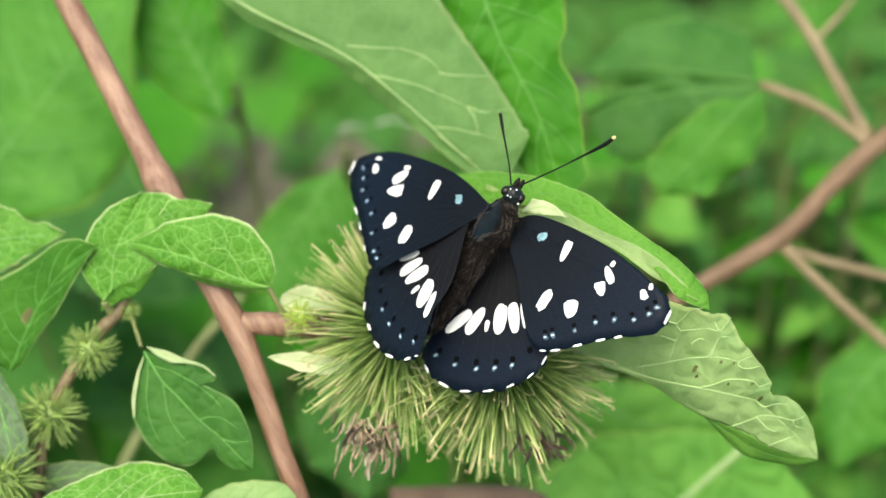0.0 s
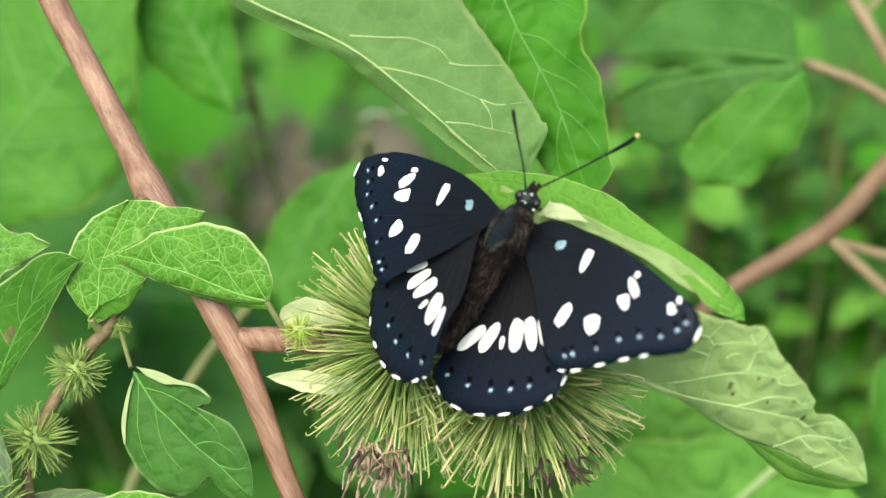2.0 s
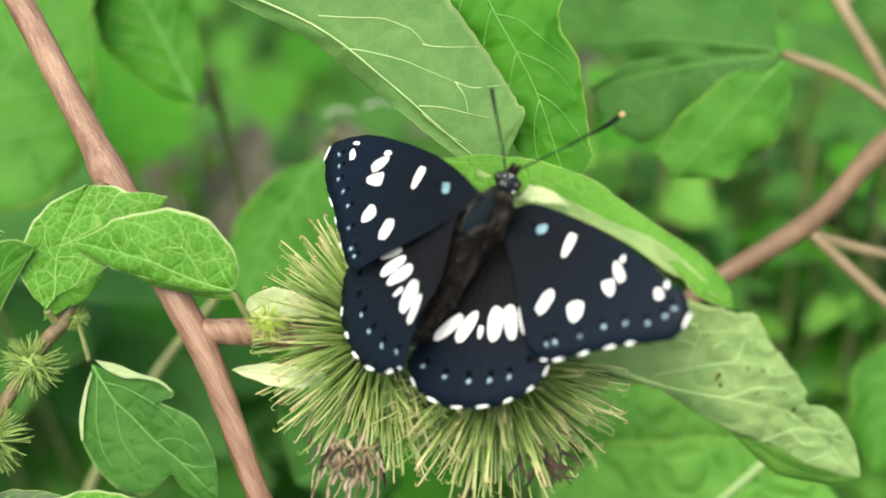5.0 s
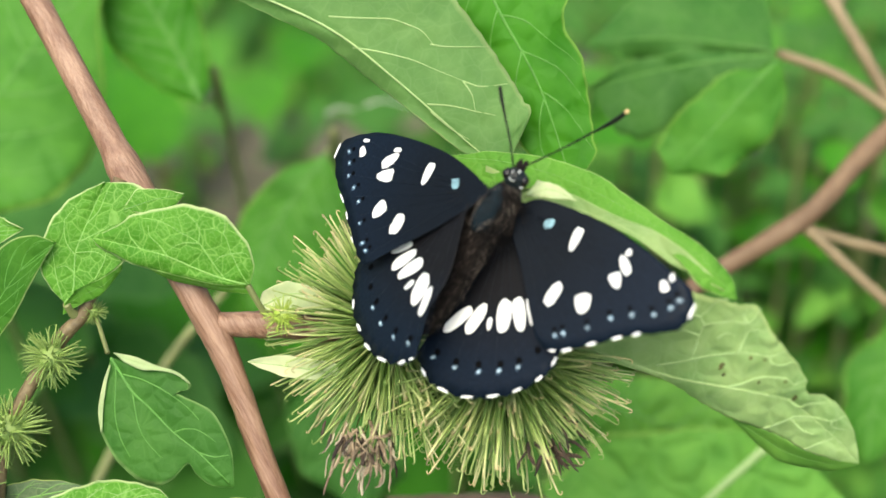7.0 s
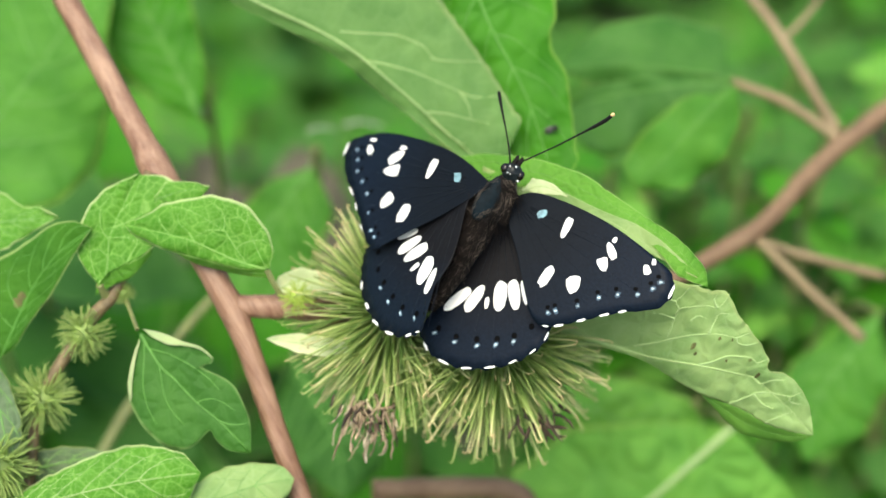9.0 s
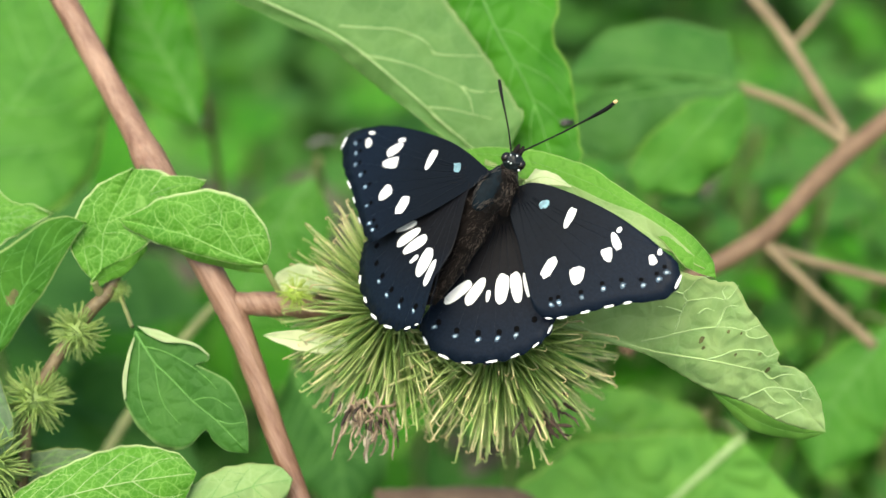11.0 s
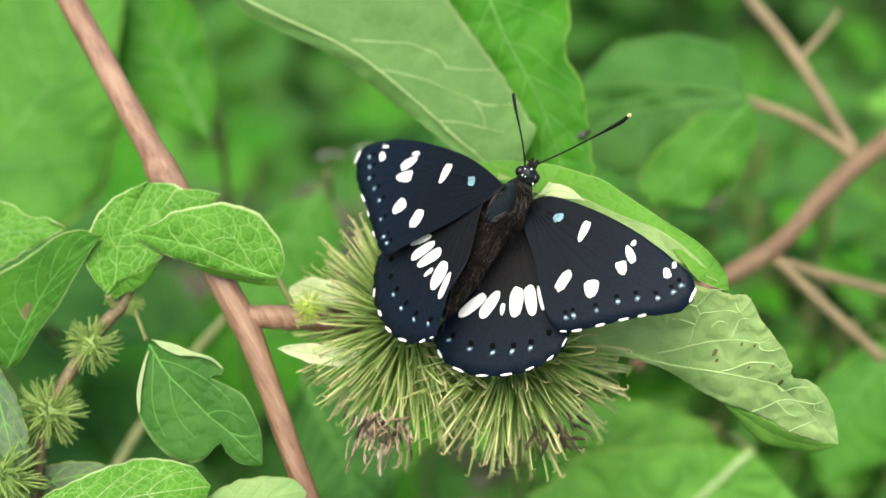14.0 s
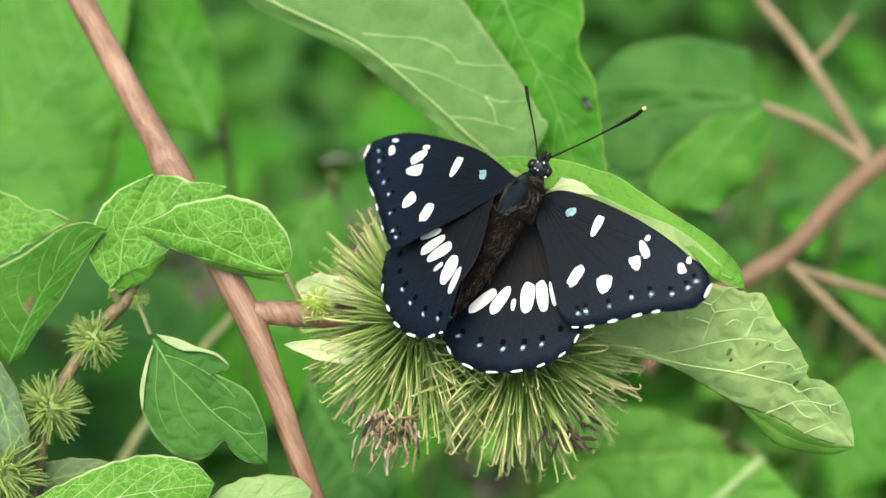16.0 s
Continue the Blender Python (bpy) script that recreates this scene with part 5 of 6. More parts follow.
def burr(center, core, reach, axis, count, seed, label, dry_way, dry_mat_count, dark):
    c = Vector(center)
    bm = bmesh.new()
    bmesh.ops.create_icosphere(bm, subdivisions=3, radius=core * MM)
    for v in bm.verts:
        v.co *= 1 + 0.12 * noise.noise(v.co * 900)
    head = part("burr_head", bm, CORE_SHADED, shoot, label, m=Matrix.Translation(c * MM))
    rng = random.Random(seed)
    axis = Vector(axis).normalized()
    made, inner, rest = 0, bmesh.new(), bmesh.new()
    total = int(count * 3.9)
    order = list(range(total))
    rng.shuffle(order)
    for i in order:
        z = 1 - 2 * (i + 0.5) / total
        a = i * 2.399963
        d = Vector((math.sqrt(1 - z * z) * math.cos(a), math.sqrt(1 - z * z) * math.sin(a), z))
        d = (d + Vector([rng.gauss(0, 0.20) for _ in range(3)])).normalized()
        if d.y < -0.35 and d.z > 0.25 and rng.random() < 0.25:
            continue
        if d.y < -0.6 and d.z < 0.5 and rng.random() < 0.2:
            continue
        if d.z < -0.45:
            continue
        length = reach * rng.uniform(0.66, 1.04) * (1 + 0.08 * max(0.0, -d.y) - 0.04 * abs(d.x))
        # bracts sweep towards the flower end
        d2 = (d + axis * 0.04 + Vector([rng.gauss(0, 0.12) for _ in range(3)])).normalized()
        tip = c + d * core * 0.6 + d2 * length
        if under_wings(tip) or under_wings(c + d2 * length * 0.75) or under_wings(c + d * core * 0.6 + d2 * length * 0.85):
            continue
        turn = d2.to_track_quat("Z", "X").to_matrix().to_4x4() @ Matrix.Rotation(rng.uniform(0, 6.28), 4, "Z")
        s = length / 14.0
        m = Matrix.Translation(d * core * 0.6 * MM) @ turn @ Matrix.Diagonal((s * rng.uniform(0.85, 1.2), s, s, 1))
        if made < count:
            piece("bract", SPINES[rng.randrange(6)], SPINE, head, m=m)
            made += 1
        else:
            me = SPINES[rng.randrange(6)]
            vs = [rest.verts.new(m @ v.co) for v in me.vertices]
            for f in me.polygons:
                rest.faces.new([vs[k] for k in f.vertices])
    for i in range(260):
        d = Vector([rng.gauss(0, 1) for _ in range(3)]).normalized()
        if d.z < -0.5:
            continue
        d2 = (d + axis * 0.3 + Vector([rng.gauss(0, 0.1) for _ in range(3)])).normalized()
        le = reach * rng.uniform(0.45, 0.75)
        if under_wings(c + d2 * (le + core * 0.7)):
            continue
        p = d * core * 0.7
        tube(inner, [((p + d2 * le * q + Vector((0, 0, 0.4 * q * q))) * MM).to_tuple() + (0.36 * (1 - 0.8 * q) * MM,) for q in (0, 0.35, 0.7, 1)], 4)
    part("crowded_bract", rest, SPINE_REST, head, "further hooked green bracts")["kind"] = "stuff"
    part("inner_bract", inner, SPINE_INNER_SHADED, head, "shorter crowded green bracts")["kind"] = "stuff"
    way = Vector(dry_way).normalized()
    for i in range(dry_mat_count):
        d = (way + Vector([rng.gauss(0, 0.12) for _ in range(3)])).normalized()
        p = d * (core * 0.6 + reach * (rng.uniform(0.70, 1.02) if dark < 0.6 else rng.uniform(0.60, 0.76))) + Vector([rng.gauss(0, 0.6) for _ in range(3)])
        le = rng.uniform(1.8, 4.6)
        k = Vector([rng.gauss(0, 1.2) for _ in range(3)])
        g = (d + Vector([rng.gauss(0, 0.3) for _ in range(3)])).normalized()
        w = rng.uniform(0.11, 0.32)
        tuft = bmesh.new()
        tube(tuft, [((p + g * le * q + k * q * q - k * 0.8 * q) * MM).to_tuple() + (w * s * MM,) for q, s in ((0, 0.6), (0.25, 1.0), (0.5, 0.7), (0.7, 1.05), (0.88, 0.6), (1, 0.25))], 5, 0.5, i)
        for v in tuft.verts:
            v.co.x += 0.25 * MM * noise.noise(v.co * 1400 + Vector((i, 0, 0)))
            v.co.y += 0.25 * MM * noise.noise(v.co * 1400 + Vector((0, i, 7)))
        pick = rng.random()
        mat = DRY_DARK if pick < dark else (DRY if pick < 0.80 or dark > 0.6 else DRY_TAN)
        part("dry_floret", tuft, mat, head, "withered brown floret")
    return head


burr((-5.95, -11.4, -13.8), 5.0, 15.2, (-0.25, -0.75, 0.1), 300, 1, "spiny green burr with hooked bracts and dry florets", (-0.28, -0.87, 0.44), 64, 0.25)
burr((8.1, -14.8, -12.5), 5.4, 15.6, (0.3, -0.8, 0.1), 300, 2, "round spiny green burr under the butterfly", (0.46, -0.80, 0.46), 20, 0.92)


def bud(center, radius, mat, seed, count, label):
    """A small young burr: a ball set with short soft points."""
    rng = random.Random(seed)
    bm = bmesh.new()
    c = Vector(center)
    bmesh.ops.create_icosphere(bm, subdivisions=2, radius=radius * 0.45 * MM)
    ball = part("young_burr", bm, mat, shoot, label, m=Matrix.Translation(c * MM))
    for i in range(count):
        z = 1 - 2 * (i + 0.5) / count
        a = i * 2.399963
        d = Vector((math.sqrt(1 - z * z) * math.cos(a), math.sqrt(1 - z * z) * math.sin(a), z))
        d = (d + Vector([rng.gauss(0, 0.18) for _ in range(3)])).normalized()
        s = radius * rng.uniform(0.55, 0.78) / 14.0
        turn = d.to_track_quat("Z", "X").to_matrix().to_4x4() @ Matrix.Rotation(rng.uniform(0, 6.28), 4, "Z")
        k = s * 3.0
        piece("bract", BUD_SPINES[mat.name][rng.randrange(4)], mat, ball, m=Matrix.Translation(d * radius * 0.36 * MM) @ turn @ Matrix.Diagonal((k, k, s, 1)))


BUD_SPINES = {m.name: [spine_mesh(14.0, b, 1, 0.34, i) for i, b in enumerate((0.0, 0.08, -0.06, 0.14))] for m in (BUD_GREEN, BUD_DULL)}
for i, (x, y, h, r) in enumerate([(-19.9, -9.3, -7.0, 2.50), (-49.8, -14.3, -11.0, 3.98), (-55.7, -23.5, -12.0, 4.96), (-61.0, -32.1, -8.0, 5.90), (-44.5, -8.6, -12.0, 1.76)]):
    bud((x, y, h), r, BUD_GREEN if i == 0 else BUD_DULL, 40 + i, 170 if i else 90, ("tiny yellow-green young burr", "small dull green young burr")[i > 0])


# ---- butterfly ----
fly = new("butterfly")
fly.matrix_world = PLANT
tagged(fly, "black butterfly with white spots resting open-winged on a burr", "butterfly")

def wing(name, rim, hinge, turn, flip, mat, size, scallop, label):
    """A wing as a vaulted plate with wavy rim; its origin is the hinge."""
    sgn = -1 if flip else 1
    pts = smooth_curve([(x, y, 0) for x, y in rim] + [(*rim[0], 0)], 150)[:-1]
    bm = bmesh.new()
    rings, center = [], bm.verts.new((0, 0, 0))
    k = len(pts)
    for j in range(1, 13):
        ring = []
        for i, p in enumerate(pts):
            r = math.hypot(p[0], p[1])
            f = 1 + (scallop * math.sin(r * 0 + i * 0.98) / max(r, 1) if j == 12 and r > 0.72 * size else 0)
            x, y = p[0] * f * j / 12, p[1] * f * j / 12
            ring.append(bm.verts.new((sgn * x * MM, y * MM, camber(x, y, size) * MM)))
        rings.append(ring)
    for i in range(k):
        bm.faces.new((center, rings[0][i], rings[0][(i + 1) % k]))
    for a, b in zip(rings, rings[1:]):
        for i in range(k):
            bm.faces.new((a[i], b[i], b[(i + 1) % k], a[(i + 1) % k]))
    bmesh.ops.recalc_face_normals(bm, faces=bm.faces)
    ob = part(name, bm, mat, fly, label, m=Matrix.Translation(Vector(hinge) * MM) @ turn)
    mod = ob.modifiers.new("thickness", "SOLIDIFY")
    mod.thickness, mod.offset = 0.08 * MM, 0
    return ob


def spot(parent, name, x, y, a, b, ang, mat, flip, size, lift=0.09, seed=0, label="", taper=0.0, bow=0.0, ragged=0.1):
    """A patch of pale scales, an uneven oval that follows the vault."""
    sgn = -1 if flip else 1
    bm = bmesh.new()
    c, s = math.cos(radians(ang)), math.sin(radians(ang))

    def on(u, v):
        v += bow * (u / a) ** 2 * b
        v *= 1 + taper * u / a
        px, py = x + u * c - v * s, y + u * s + v * c
        return (sgn * px * MM, py * MM, (camber(px, py, size) + lift) * MM)

    mid = bm.verts.new(on(0, 0))
    rings = []
    for f in (0.55, 1.0):
        ring = []
        for k in range(22):
            t = 2 * math.pi * k / 22
            e = 1 + ragged * noise.noise((math.cos(t) * (1.5 + 4 * ragged) + seed * 3.1, math.sin(t) * (1.5 + 4 * ragged), x)) * (f == 1)
            ring.append(bm.verts.new(on(a * f * e * math.copysign(abs(math.cos(t)) ** 0.8, math.cos(t)), b * f * e * math.copysign(abs(math.sin(t)) ** 0.8, math.sin(t)))))
        rings.append(ring)
    for k in range(22):
        bm.faces.new((mid, rings[0][k], rings[0][(k + 1) % 22]))
        bm.faces.new((rings[0][k], rings[1][k], rings[1][(k + 1) % 22], rings[0][(k + 1) % 22]))
    part(name, bm, mat, parent, label)


def veins(parent, ends, flip, size):
    """The raised wing veins, from the root outwards."""
    sgn = -1 if flip else 1
    for x, y in ends:
        bm = bmesh.new()
        rows = []
        for q in np.linspace(0.12, 0.96, 10):
            px, py = x * q, y * q - 0.6 * math.sin(math.pi * q) * (1 if x > 8 else 0.2)
            rows.append((sgn * px * MM, py * MM, (camber(px, py, size) + 0.02) * MM, 0.07 * (1.1 - 0.6 * q) * MM))
        tube(bm, rows, 5)
        part("wing_vein", bm, FORE, parent)


# white patches: x, y, half length, half width, lean
FORE_SPOTS = [(7.62, -4.71, 1.47, 0.65, 67), (14.28, -6.78, 0.43, 0.36, 60), (13.82, -8.28, 1.3, 0.61, 111), (12.77, -9.99, 0.97, 0.82, 101), (19.5, -9.99, 0.46, 0.37, 90), (18.57, -11.01, 0.71, 0.58, 100), (8.8, -12.51, 1.26, 1.07, 81), (5.09, -11.19, 1.6, 0.85, 55)]
FORE_BLUE = [(20.4, -12.7), (19.4, -13.5), (17.4, -14.2), (14.8, -14.1), (12.3, -14.4), (9.5, -15.4), (6.5, -15.9), (5.5, -16.1)]
FORE_FRINGE = [(21.8, -13.98, 1.11, 0.25, 66), (15.37, -16.36, 0.61, 0.23, 9), (13.08, -16.7, 0.72, 0.23, 11), (9.97, -17.3, 0.73, 0.23, 13), (6.99, -17.86, 0.75, 0.23, 7), (5.17, -17.87, 0.51, 0.17, 174)]
HIND_SPOTS = [(-6.13, -11.19, 2.31, 0.88, 35), (-3.6, -11.19, 2.09, 0.89, 54), (-1.82, -11.96, 0.79, 0.36, 82), (0.07, -11.13, 2.05, 1.06, 84), (2.08, -11.01, 2.13, 0.9, 98), (3.44, -10.86, 1.73, 0.36, 103)]
HIND_BLACK = [(-8.7, -15.0), (-6.1, -16.3), (-3.1, -16.8), (-0.2, -16.9), (2.2, -16.6), (4.6, -15.5)]
HIND_BLUE = [(-9.3, -15.6), (-6.3, -17.0), (-3.1, -17.7), (-0.4, -17.7), (2.1, -17.4)]
HIND_FRINGE = [(-10.58, -17.35, 0.84, 0.25, 119), (-7.91, -19.63, 0.99, 0.23, 154), (-4.58, -20.62, 1.03, 0.22, 176), (-1.24, -20.67, 1.0, 0.22, 6), (2.01, -20.09, 0.76, 0.19, 20), (4.78, -18.85, 0.69, 0.2, 36), (6.69, -16.88, 0.86, 0.2, 61)]


RIGHT_MARKS = (FORE_RIM, HIND_RIM, FORE_SPOTS, HIND_SPOTS, FORE_BLUE, HIND_BLACK, HIND_BLUE, FORE_FRINGE, HIND_FRINGE, (4.16, -2.52, 0.9, 0.66, 26))
LEFT_MARKS = (LEFT_FORE_RIM, LEFT_HIND_RIM,
              [(7.74, -4.71, 1.51, 0.74, 61), (14.38, -6.5, 0.64, 0.39, 140), (13.93, -8.1, 1.45, 0.88, 103), (12.59, -9.63, 1.39, 0.97, 133), (19.75, -9.56, 0.61, 0.29, 145), (18.7, -10.75, 0.82, 0.61, 13), (8.81, -12.47, 1.26, 1.06, 81), (4.9, -11.31, 1.49, 1.02, 62)], [(3.69, -9.73, 1.87, 0.67, 130), (2.09, -10.5, 2.11, 1.0, 117), (0.13, -10.63, 2.2, 1.13, 118), (-1.41, -12.04, 0.84, 0.48, 111), (-3.42, -11.45, 2.05, 1.39, 74), (-5.44, -11.81, 1.88, 0.69, 71)],
              [(20.6, -12.4), (18.9, -13.1), (17.2, -14.0), (14.9, -14.1), (12.4, -14.4), (9.4, -15.6), (6.5, -16.5), (5.2, -16.6)], [(6.4, -14.4), (4.3, -16.1), (1.8, -16.7), (-1.3, -17.1), (-4.1, -17.1), (-7.0, -16.3)], [(1.7, -17.6), (-1.1, -18.1), (-4.4, -17.9), (-7.1, -16.9)],
              [(22.41, -13.77, 1.18, 0.3, 55), (14.93, -16.21, 1.01, 0.17, 3), (12.0, -16.71, 0.72, 0.15, 13), (8.21, -17.52, 0.61, 0.13, 9)], [(5.28, -19.37, 0.76, 0.27, 42), (1.91, -20.73, 0.81, 0.31, 11), (-1.38, -21.38, 1.01, 0.29, 177), (-4.78, -20.92, 1.06, 0.29, 160), (-8.03, -19.08, 0.69, 0.31, 131), (-9.06, -17.86, 0.4, 0.17, 134)], (3.52, -2.35, 0.97, 0.67, 31))


def make_wing(side):
    flip = side == "left"
    if flip:
        (ft, fh), (ht, hh) = (plane[:2] for plane in LEFT_PLANES)
    else:
        (ft, fh), (ht, hh) = (plane[:2] for plane in RIGHT_PLANES)
    fr, hr, fs, hs, fb, hk, hb, ff, hf, fp = LEFT_MARKS if flip else RIGHT_MARKS
    fore = wing("forewing", fr, fh, ft, flip, FORE, 24, 0.10, "black forewing with white spots and blue dots")
    hind = wing("hindwing", hr, hh, ht, flip, HIND, 22, 0.16, "blue-black hindwing with a white band")
    for i, (x, y, a, b, ang) in enumerate(fs):
        spot(fore, "white_spot", x, y, a * 0.96, b * 0.84, ang, WHITE, flip, 24, seed=i, ragged=0.22, taper=(0.3, 0.0, -0.12)[i % 3])
    x, y, a, b, ang = fp
    a, b = a * 0.85, b * 0.8
    spot(fore, "blue_spot", x, y, a, b, ang, PALE_BLUE, flip, 24, label="pale blue spot", ragged=0.45)
    for i, (x, y) in enumerate(fb):
        spot(fore, "blue_halo", x, y, 0.46 - 0.06 * (i % 3), 0.32, 20 * i, HALO_BLUE, flip, 24, seed=i, lift=0.08, ragged=0.4)
        spot(fore, "blue_dot_glint", x, y, 0.22 - 0.05 * (i % 2), 0.14, 0, GLINT_BLUE, flip, 24, seed=i, lift=0.12, ragged=0.4)
        spot(fore, "black_dot", x * 0.985, y + 0.75, 0.3, 0.26, 0, BLACK, flip, 24, seed=i)
    for i, (x, y, a, b, ang) in enumerate(ff):
        spot(fore, "white_fringe", x, y, a * 0.88, b * 0.68, ang, WHITE, flip, 24, seed=i, ragged=0.3)
    for i, (x, y, a, b, ang) in enumerate(hs):
        spot(hind, "white_band_spot", x, y, a, b * (0.77 if flip else 0.88), ang, WHITE, flip, 22, seed=i, taper=(0.12, -0.1, 0.2, 0.15)[i % 4])
    for i, (x, y) in enumerate(hk):
        spot(hind, "black_dot", x, y, 0.38, 0.42, 0, BLACK, flip, 22, seed=i)
    for i, (x, y) in enumerate(hb):
        spot(hind, "blue_halo", x, y, 0.48, 0.3, 15 * i, HALO_BLUE, flip, 22, seed=i, lift=0.085, ragged=0.4)
        spot(hind, "blue_dot_glint", x, y, 0.25, 0.15, 20, GLINT_BLUE, flip, 22, seed=i, lift=0.12, ragged=0.4)
    for i, (x, y, a, b, ang) in enumerate(hf):
        spot(hind, "white_fringe", x, y, a * 0.8, b * 0.68, ang, WHITE, flip, 22, seed=i, ragged=0.3)
    veins(fore, [(20.0, -9.5), (20.3, -11.5), (18.0, -14.2), (14.0, -14.9), (10.9, -15.6), (7.6, -16.3), (4.5, -16.8)], flip, 24)
    veins(hind, [(-10.5, -17), (-7.5, -20), (-4.5, -20.5), (-1.0, -20), (2.2, -18.8), (5, -16.4)], flip, 22)
    return fore, hind


WINGS = {side: make_wing(side) for side in ("left", "right")}


def lump(name, center, radii, way, mat, label="", parent=fly, rough=0.05, seed=0):
    bm = bmesh.new()
    bmesh.ops.create_icosphere(bm, subdivisions=4, radius=1)
    for v in bm.verts:
        e = 1 + rough * noise.noise(v.co * 2.5 + Vector((seed, 0, 0)))
        v.co = Vector((v.co.x * radii[0], v.co.y * radii[1], v.co.z * radii[2])) * e * MM
    turn = Vector(way).to_track_quat("Y", "Z").to_matrix().to_4x4()
    return part(name, bm, mat, parent, label, m=Matrix.Translation(Vector(center) * MM) @ turn)


AXIS = Vector((0.52, 0.854, 0.06))
lump("wing_root", (4.9, 3.0, -1.2), (2.3, 3.2, 0.6), AXIS, BROWN_DOWN, "brown-black downy wing root", rough=0.1, seed=8)
lump("wing_root", (9.2, 2.4, -1.7), (1.3, 2.3, 0.5), AXIS, BROWN_DOWN, "brown-black downy wing root", rough=0.1, seed=9)
lump("thorax", (7.7, 3.5, 0.0), (1.75, 3.4, 1.4), AXIS, CHITIN, "dark teal-black glossy thorax", rough=0.12)
lump("shoulder_plate", (6.35, 3.8, 1.0), (1.55, 3.5, 0.6), (0.58, 0.81, 0.06), PLATE, "dark teal scaly shoulder plate", rough=0.05, seed=3)
lump("shoulder_plate", (8.7, 2.9, 0.7), (0.65, 2.0, 0.45), AXIS, FUR, rough=0.15, seed=4)
lump("neck", (8.5, 5.7, 0.9), (1.35, 1.5, 0.8), AXIS, FUR, "brown hairy neck", rough=0.2, seed=6)
lump("head", (9.3, 7.1, 1.3), (1.45, 1.25, 1.1), AXIS, CHITIN, "dark head with white points", rough=0.2)
for x, y in ((8.35, 7.75), (10.3, 6.75)):
    lump("eye", (x, y, 1.5), (0.62, 0.72, 0.75), AXIS, EYE, rough=0.0)
lump("palp", (9.6, 8.5, 1.3), (0.34, 1.15, 0.35), AXIS, FUR)
lump("palp", (10.15, 8.2, 1.3), (0.34, 1.2, 0.35), AXIS, FUR)
for i, (x, y, r) in enumerate(((8.95, 7.95, 0.10), (9.75, 7.85, 0.14), (8.95, 6.95, 0.19), (8.6, 7.1, 0.10), (9.95, 6.0, 0.13))):
    lump("white_point", (x, y, 2.32 - 0.25 * (i == 4)), (r, r, 0.12), AXIS, WHITE)
stalk("abdomen", [(6.4, 1.2, -1.6, 1.15), (4.0, -3.0, -1.5, 1.30), (1.2, -7.4, -1.5, 1.1), (-1.4, -10.9, -2.0, 0.69)], FUR, fly, "dark brown furry abdomen", sides=16, n=30, wobble=0.15)


def inner_fold():
    """The downy fold of the hindwing that lies along the abdomen."""
    a = smooth_curve([(7.4, 4.0, -0.1), (4.7, -2.0, 0.0), (1.5, -7.0, -0.2), (-1.2, -11.0, -0.9)], 24)
    b = smooth_curve([(2.4, 3.4, -2.4), (1.0, -1.0, -1.4), (-0.6, -6.5, -1.0), (-2.8, -11.6, -1.3)], 24)
    bm = bmesh.new()
    rows = [[bm.verts.new(Vector(p.tolist()).lerp(Vector(q.tolist()), k / 8) * MM + Vector((0, 0, 0.25 * MM * math.sin(k * 0.8 + 0.02 * i)))) for k in range(9)] for i, (p, q) in enumerate(zip(a, b))]
    for r, s in zip(rows, rows[1:]):
        for k in range(8):
            bm.faces.new((r[k], r[k + 1], s[k + 1], s[k]))
    ob = part("inner_fold", bm, BROWN_DOWN, fly, "brown-black downy inner fold of hindwing")
    mod = ob.modifiers.new("thickness", "SOLIDIFY")
    mod.thickness = 0.08 * MM


inner_fold()


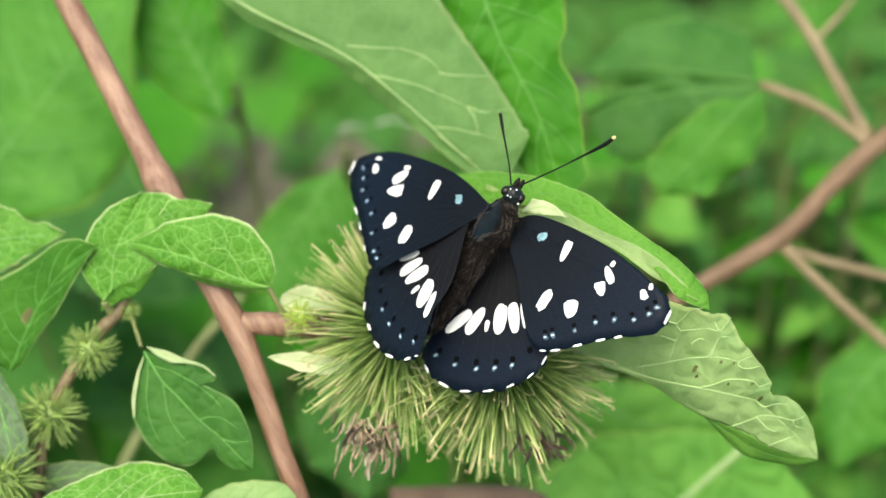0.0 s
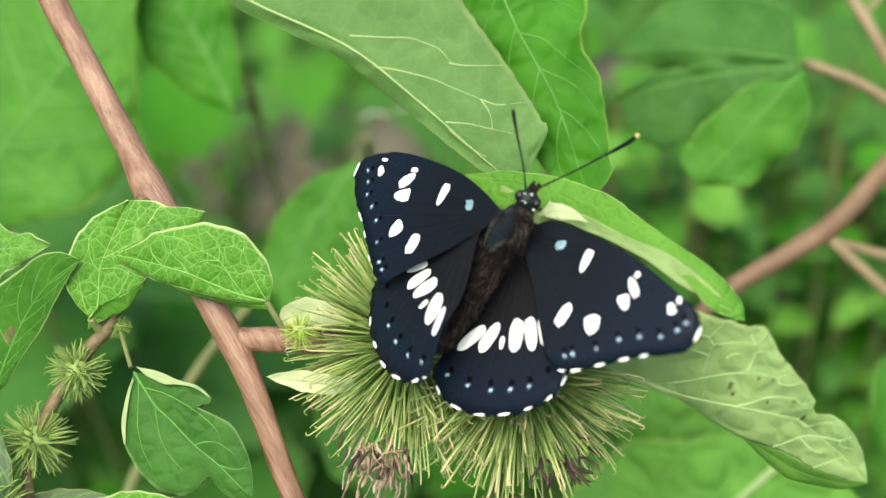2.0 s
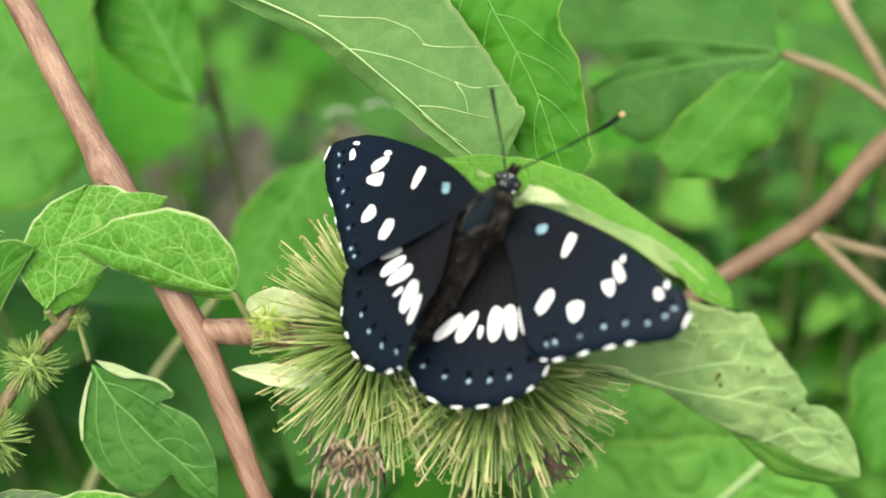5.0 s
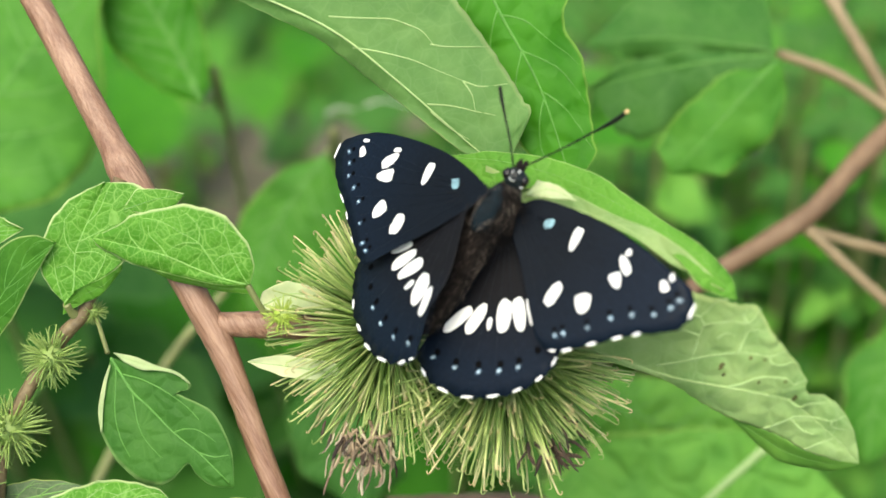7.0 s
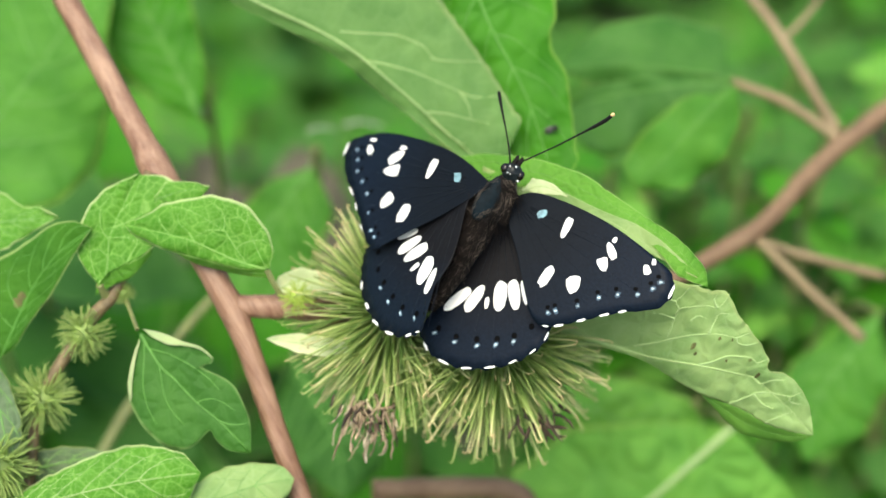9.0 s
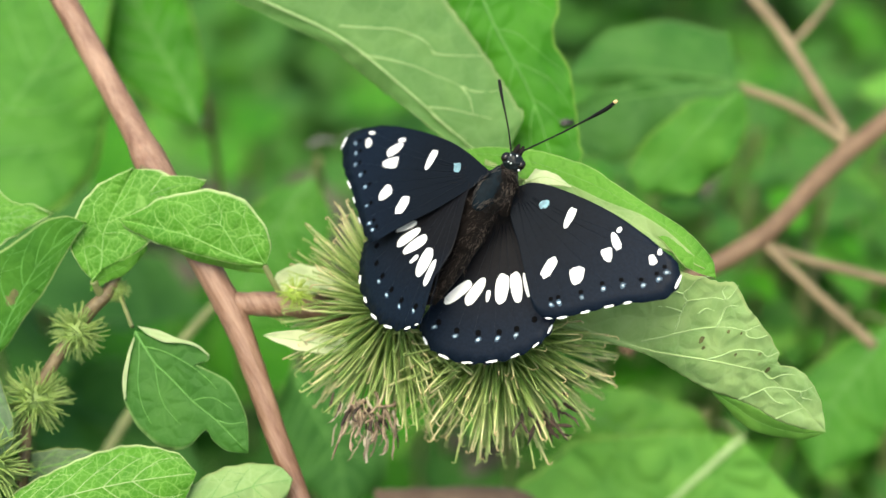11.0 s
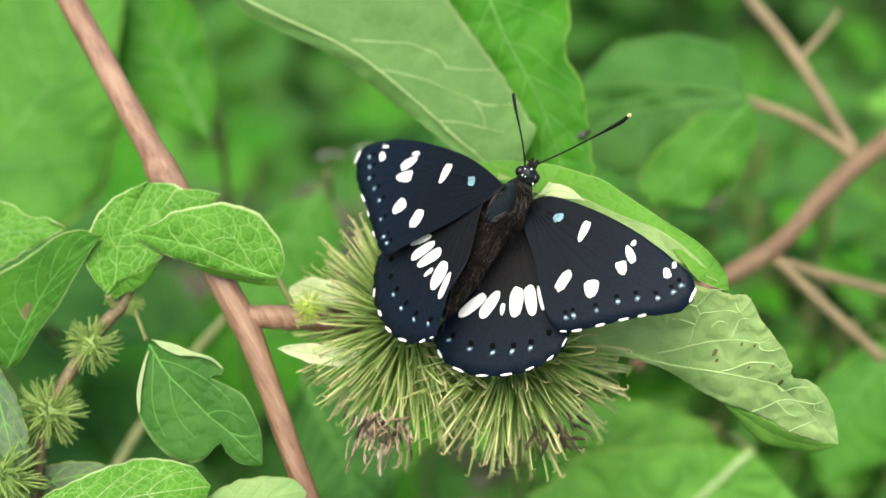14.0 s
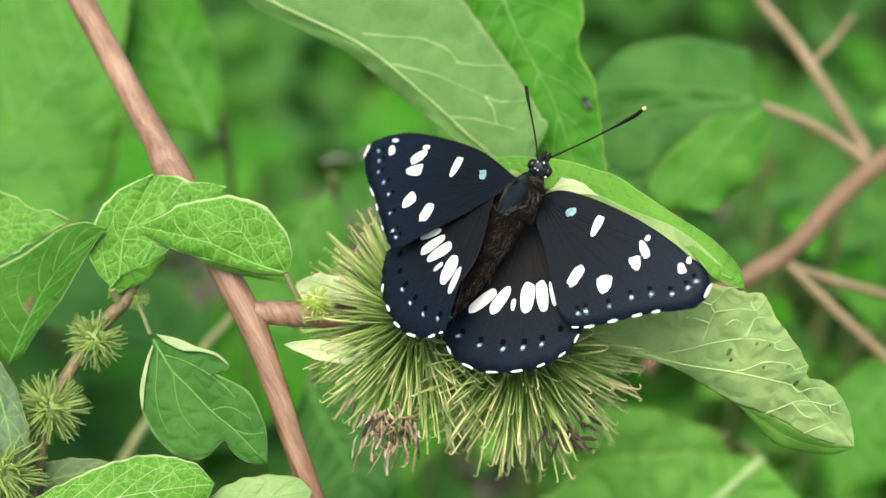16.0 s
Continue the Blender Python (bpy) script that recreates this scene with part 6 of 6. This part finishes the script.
def fur():
    """Dark hairs along the thorax, the abdomen and the wing roots."""
    rng = random.Random(5)
    bm = bmesh.new()
    line = smooth_curve([(8.8, 5.6, 1.2), (6.9, 2.2, 0.8), (4.0, -3.0, 0.4), (1.1, -7.6, 0.1), (-1.4, -10.6, -0.6)], 60)
    for i in range(2600):
        t = rng.random()
        p = Vector(line[int(t * 60)])
        across = rng.gauss(0, 1.1 if t < 0.3 else 0.85)
        across *= 1.9 if across < 0 and t > 0.2 else 1.0
        across = Vector((0.854, -0.52, 0)) * (across if t < 0.45 else min(across, 0.25))
        h = 0.6 * math.exp(-(across.length / 1.4) ** 2) - 0.12 * across.length
        d = (Vector((-0.52, -0.854, 0.25)) + across * rng.uniform(-0.05, 0.5) + Vector([rng.gauss(0, 0.25) for _ in range(3)])).normalized()
        le = rng.uniform(0.7, 1.7)
        b = p + across + Vector((0, 0, h - 0.1))
        tube(bm, [((b + d * le * q - Vector((0, 0, 0.3 * q * q))) * MM).to_tuple() + (0.035 * (1.05 - q) * MM,) for q in (0, 0.5, 1)], 3, caps=False)
    part("fur", bm, FUR, fly, "dark brown body hair")
    # paler hairs: along the abdomen's edge, round the shoulder plate, on the neck and at the abdomen's end
    bm = bmesh.new()
    tracks = (([(7.0, 1.1, 0.9), (5.6, -1.4, 0.9), (4.3, -3.6, 0.8), (2.4, -6.0, 0.6), (0.9, -8.0, 0.4), (-0.9, -10.2, 0.0)], 150, 0.28),
              ([(-2.6, -8.8, -0.5), (-1.6, -9.6, -0.2), (-0.3, -10.0, 0.1)], 60, 0.22),
              ([(3.6, 1.6, 1.2), (4.4, 3.4, 1.6), (5.6, 5.2, 1.8), (7.2, 6.2, 1.9)], 40, 0.10),
              ([(4.2, 1.2, 1.2), (6.2, 1.9, 1.4), (8.0, 3.0, 1.4)], 60, 0.2),
              ([(8.2, 6.2, 1.6), (9.2, 5.6, 1.9), (10.0, 5.2, 1.7)], 50, 0.3),
              ([(8.6, 4.6, 1.7), (8.8, 3.4, 1.5), (8.2, 1.6, 1.2)], 60, 0.4))
    tracks += (([(6.0, 1.0, 0.7), (2.5, -4.0, 0.4), (-0.8, -9.0, -0.3)], 150, 0.8),)
    for way, count, spread in tracks:
        line = smooth_curve(way, 40)
        for i in range(count):
            k = rng.randrange(39)
            d = Vector((line[k + 1] - line[k]).tolist()).normalized()
            b = Vector(line[k].tolist()) + Vector((rng.gauss(0, spread), rng.gauss(0, spread), rng.uniform(-0.1, 0.25)))
            d = (d + Vector([rng.gauss(0, 0.45) for _ in range(3)])).normalized()
            le = rng.uniform(0.4, 1.3)
            tube(bm, [((b + d * le * q) * MM).to_tuple() + (rng.uniform(0.012, 0.034) * (1.1 - q) * MM,) for q in (0, 0.5, 1)], 3, caps=False)
    part("pale_hair", bm, TAN_HAIR, fly, "scattered tan hairs")


fur()
ANT_RIGHT, ANT_LEFT = [(10.1, 8.4, 1.0, 0.13), (14.8, 10.5, 1.8, 0.11), (18.4, 12.3, 2.6, 0.14), (20.0, 13.1, 3.4, 0.24), (21.3, 13.8, 4.2, 0.28), (22.2, 14.5, 5.0, 0.22)], [(9.1, 8.4, 1.0, 0.13), (8.8, 11.4, 0.8, 0.11), (8.2, 14.8, 0.5, 0.15), (7.9, 16.6, 0.2, 0.23), (7.7, 18.1, 0.0, 0.23)]
for rows in (ANT_RIGHT, ANT_LEFT):
    a = stalk("antenna", rows, ANTENNA, fly, "thin black clubbed antenna", sides=8, n=30, wobble=0.05)
tip = ANT_RIGHT[-1]
lump("antenna_tip", tip[:3], (0.24, 0.32, 0.24), (0.75, 0.5, 0.4), ORANGE, "orange antenna tip")
for x, y in ((6.6, 2.0), (9.6, 1.2), (7.8, 4.6), (5.2, 4.2)):
    stalk("leg", [(x, y, -0.6, 0.22), (x * 1.05 + 0.5, y - 1.5, -2.4, 0.16), (x * 1.0, y - 3.0, -7.5, 0.1), (x, y - 5.0, -12.5, 0.08)], ANTENNA, fly, sides=6, n=12)

# the body sits raised on its legs, level with the wing roots
for body_part in fly.children:
    if not body_part.name.startswith(("forewing", "hindwing")):
        body_part.matrix_basis = Matrix.Translation((-0.1 * MM, -0.1 * MM, 3.0 * MM)) @ body_part.matrix_basis


# ---- small fly on the bright leaf ----
fly_small = new("small_fly")
tagged(fly_small, "tiny dark fly walking on the bright green leaf", "fly")


def gnat():
    for name, y, r in (("abdomen", -0.55, (0.32, 0.62, 0.3)), ("thorax", 0.2, (0.3, 0.4, 0.32)), ("head", 0.68, (0.27, 0.2, 0.24))):
        lump(name, (0, y, 0.55), r, (0, 1, 0.05), GNAT, parent=fly_small, rough=0.08)
    for sx in (-1, 1):
        bm = bmesh.new()
        rim = [bm.verts.new(((sx * (0.12 + 0.34 * math.sin(t) ** 0.8)) * MM, (0.2 - 0.85 * (1 - math.cos(t))) * MM, (0.86 - 0.05 * math.sin(t)) * MM)) for t in np.linspace(0.02, 3.1, 12)]
        bm.faces.new(rim)
        ob = part("wing", bm, GNAT_WING, fly_small, "smoky clear wing")
        mod = ob.modifiers.new("thickness", "SOLIDIFY")
        mod.thickness = 0.02 * MM
        for y0, y1 in ((0.4, 0.8), (0.2, 0.15), (0.0, -0.6)):
            bm = bmesh.new()
            tube(bm, [(sx * 0.2 * MM, y0 * MM, 0.5 * MM, 0.05 * MM), (sx * 0.6 * MM, (y0 + y1) / 2 * MM, 0.62 * MM, 0.04 * MM), (sx * 0.85 * MM, y1 * MM, 0.03 * MM, 0.03 * MM)], 5)
            part("leg", bm, GNAT, fly_small)


gnat()


def gnat_rows():
    """Its walk from under the pale leaf up along the rim of the bright one."""
    spots = [(s, v) for s in np.linspace(0.4, 0.95, 56) for v in np.linspace(-0.97, 0.97, 40)]
    found = [(q, T2_BLADE.place(0 if q[1] < 0 else 1, q[0], abs(q[1]))) for q in spots]
    rows = []
    for t, x, y, turn in ((0.0, 8.6, 11.0, -60), (7.5, 9.0, 11.2, -60), (8.0, 11.0, 12.4, -60), (8.5, 14.7, 14.4, -62), (9.0, 17.6, 15.7, -70), (9.5, 18.7, 15.8, -80), (12.0, 19.6, 16.2, -85), (14.0, 20.1, 16.4, -60), (15.0, 20.1, 18.1, 5), (15.5, 19.6, 18.9, 20), (16.0, 18.4, 20.6, 28)):
        p = min((f[1] for f in found), key=lambda p: (p.x / MM - x) ** 2 + (p.y / MM - y) ** 2)
        rows.append((t, PLANT @ Matrix.Translation((x * MM, y * MM, p.z)) @ Matrix.Rotation(radians(turn), 4, "Z")))
    return rows


def motions():
    """The butterfly shifts a little on the burr and lowers the wings of one side; the little fly walks."""
    walk(fly, [(t, PLANT @ Matrix.Translation((x * MM, y * MM, 0))) for t, x, y in ((0.0, 0, 0), (1.0, 0.06, -0.12), (2.0, 0.07, -0.14), (3.0, 0.28, -0.22), (4.0, 0.24, -0.15), (6.5, -0.02, -0.09), (8.5, -0.08, 0.08), (9.5, -0.38, 0.34), (12.0, -0.44, 0.32), (14.0, -0.36, 0.32), (15.0, -0.39, 0.35), (16.0, -0.38, 0.44))])
    axis = Vector((-0.52, -0.854, 0.0)).normalized()
    for wing_ob in WINGS["right"]:
        home = wing_ob.matrix_basis.copy()
        rows = []
        for t, deg in ((0.0, 0.0), (2.0, 0.4), (3.0, 1.3), (4.0, 1.0), (6.5, -0.2), (8.5, -1.1), (9.5, -2.9), (12.0, -3.6), (16.0, -3.7)):
            rows.append((t, Matrix.Translation(home.translation) @ Matrix.Rotation(radians(deg), 4, axis) @ home.to_3x3().to_4x4()))
        walk(wing_ob, rows)
    walk(fly_small, gnat_rows())


motions()
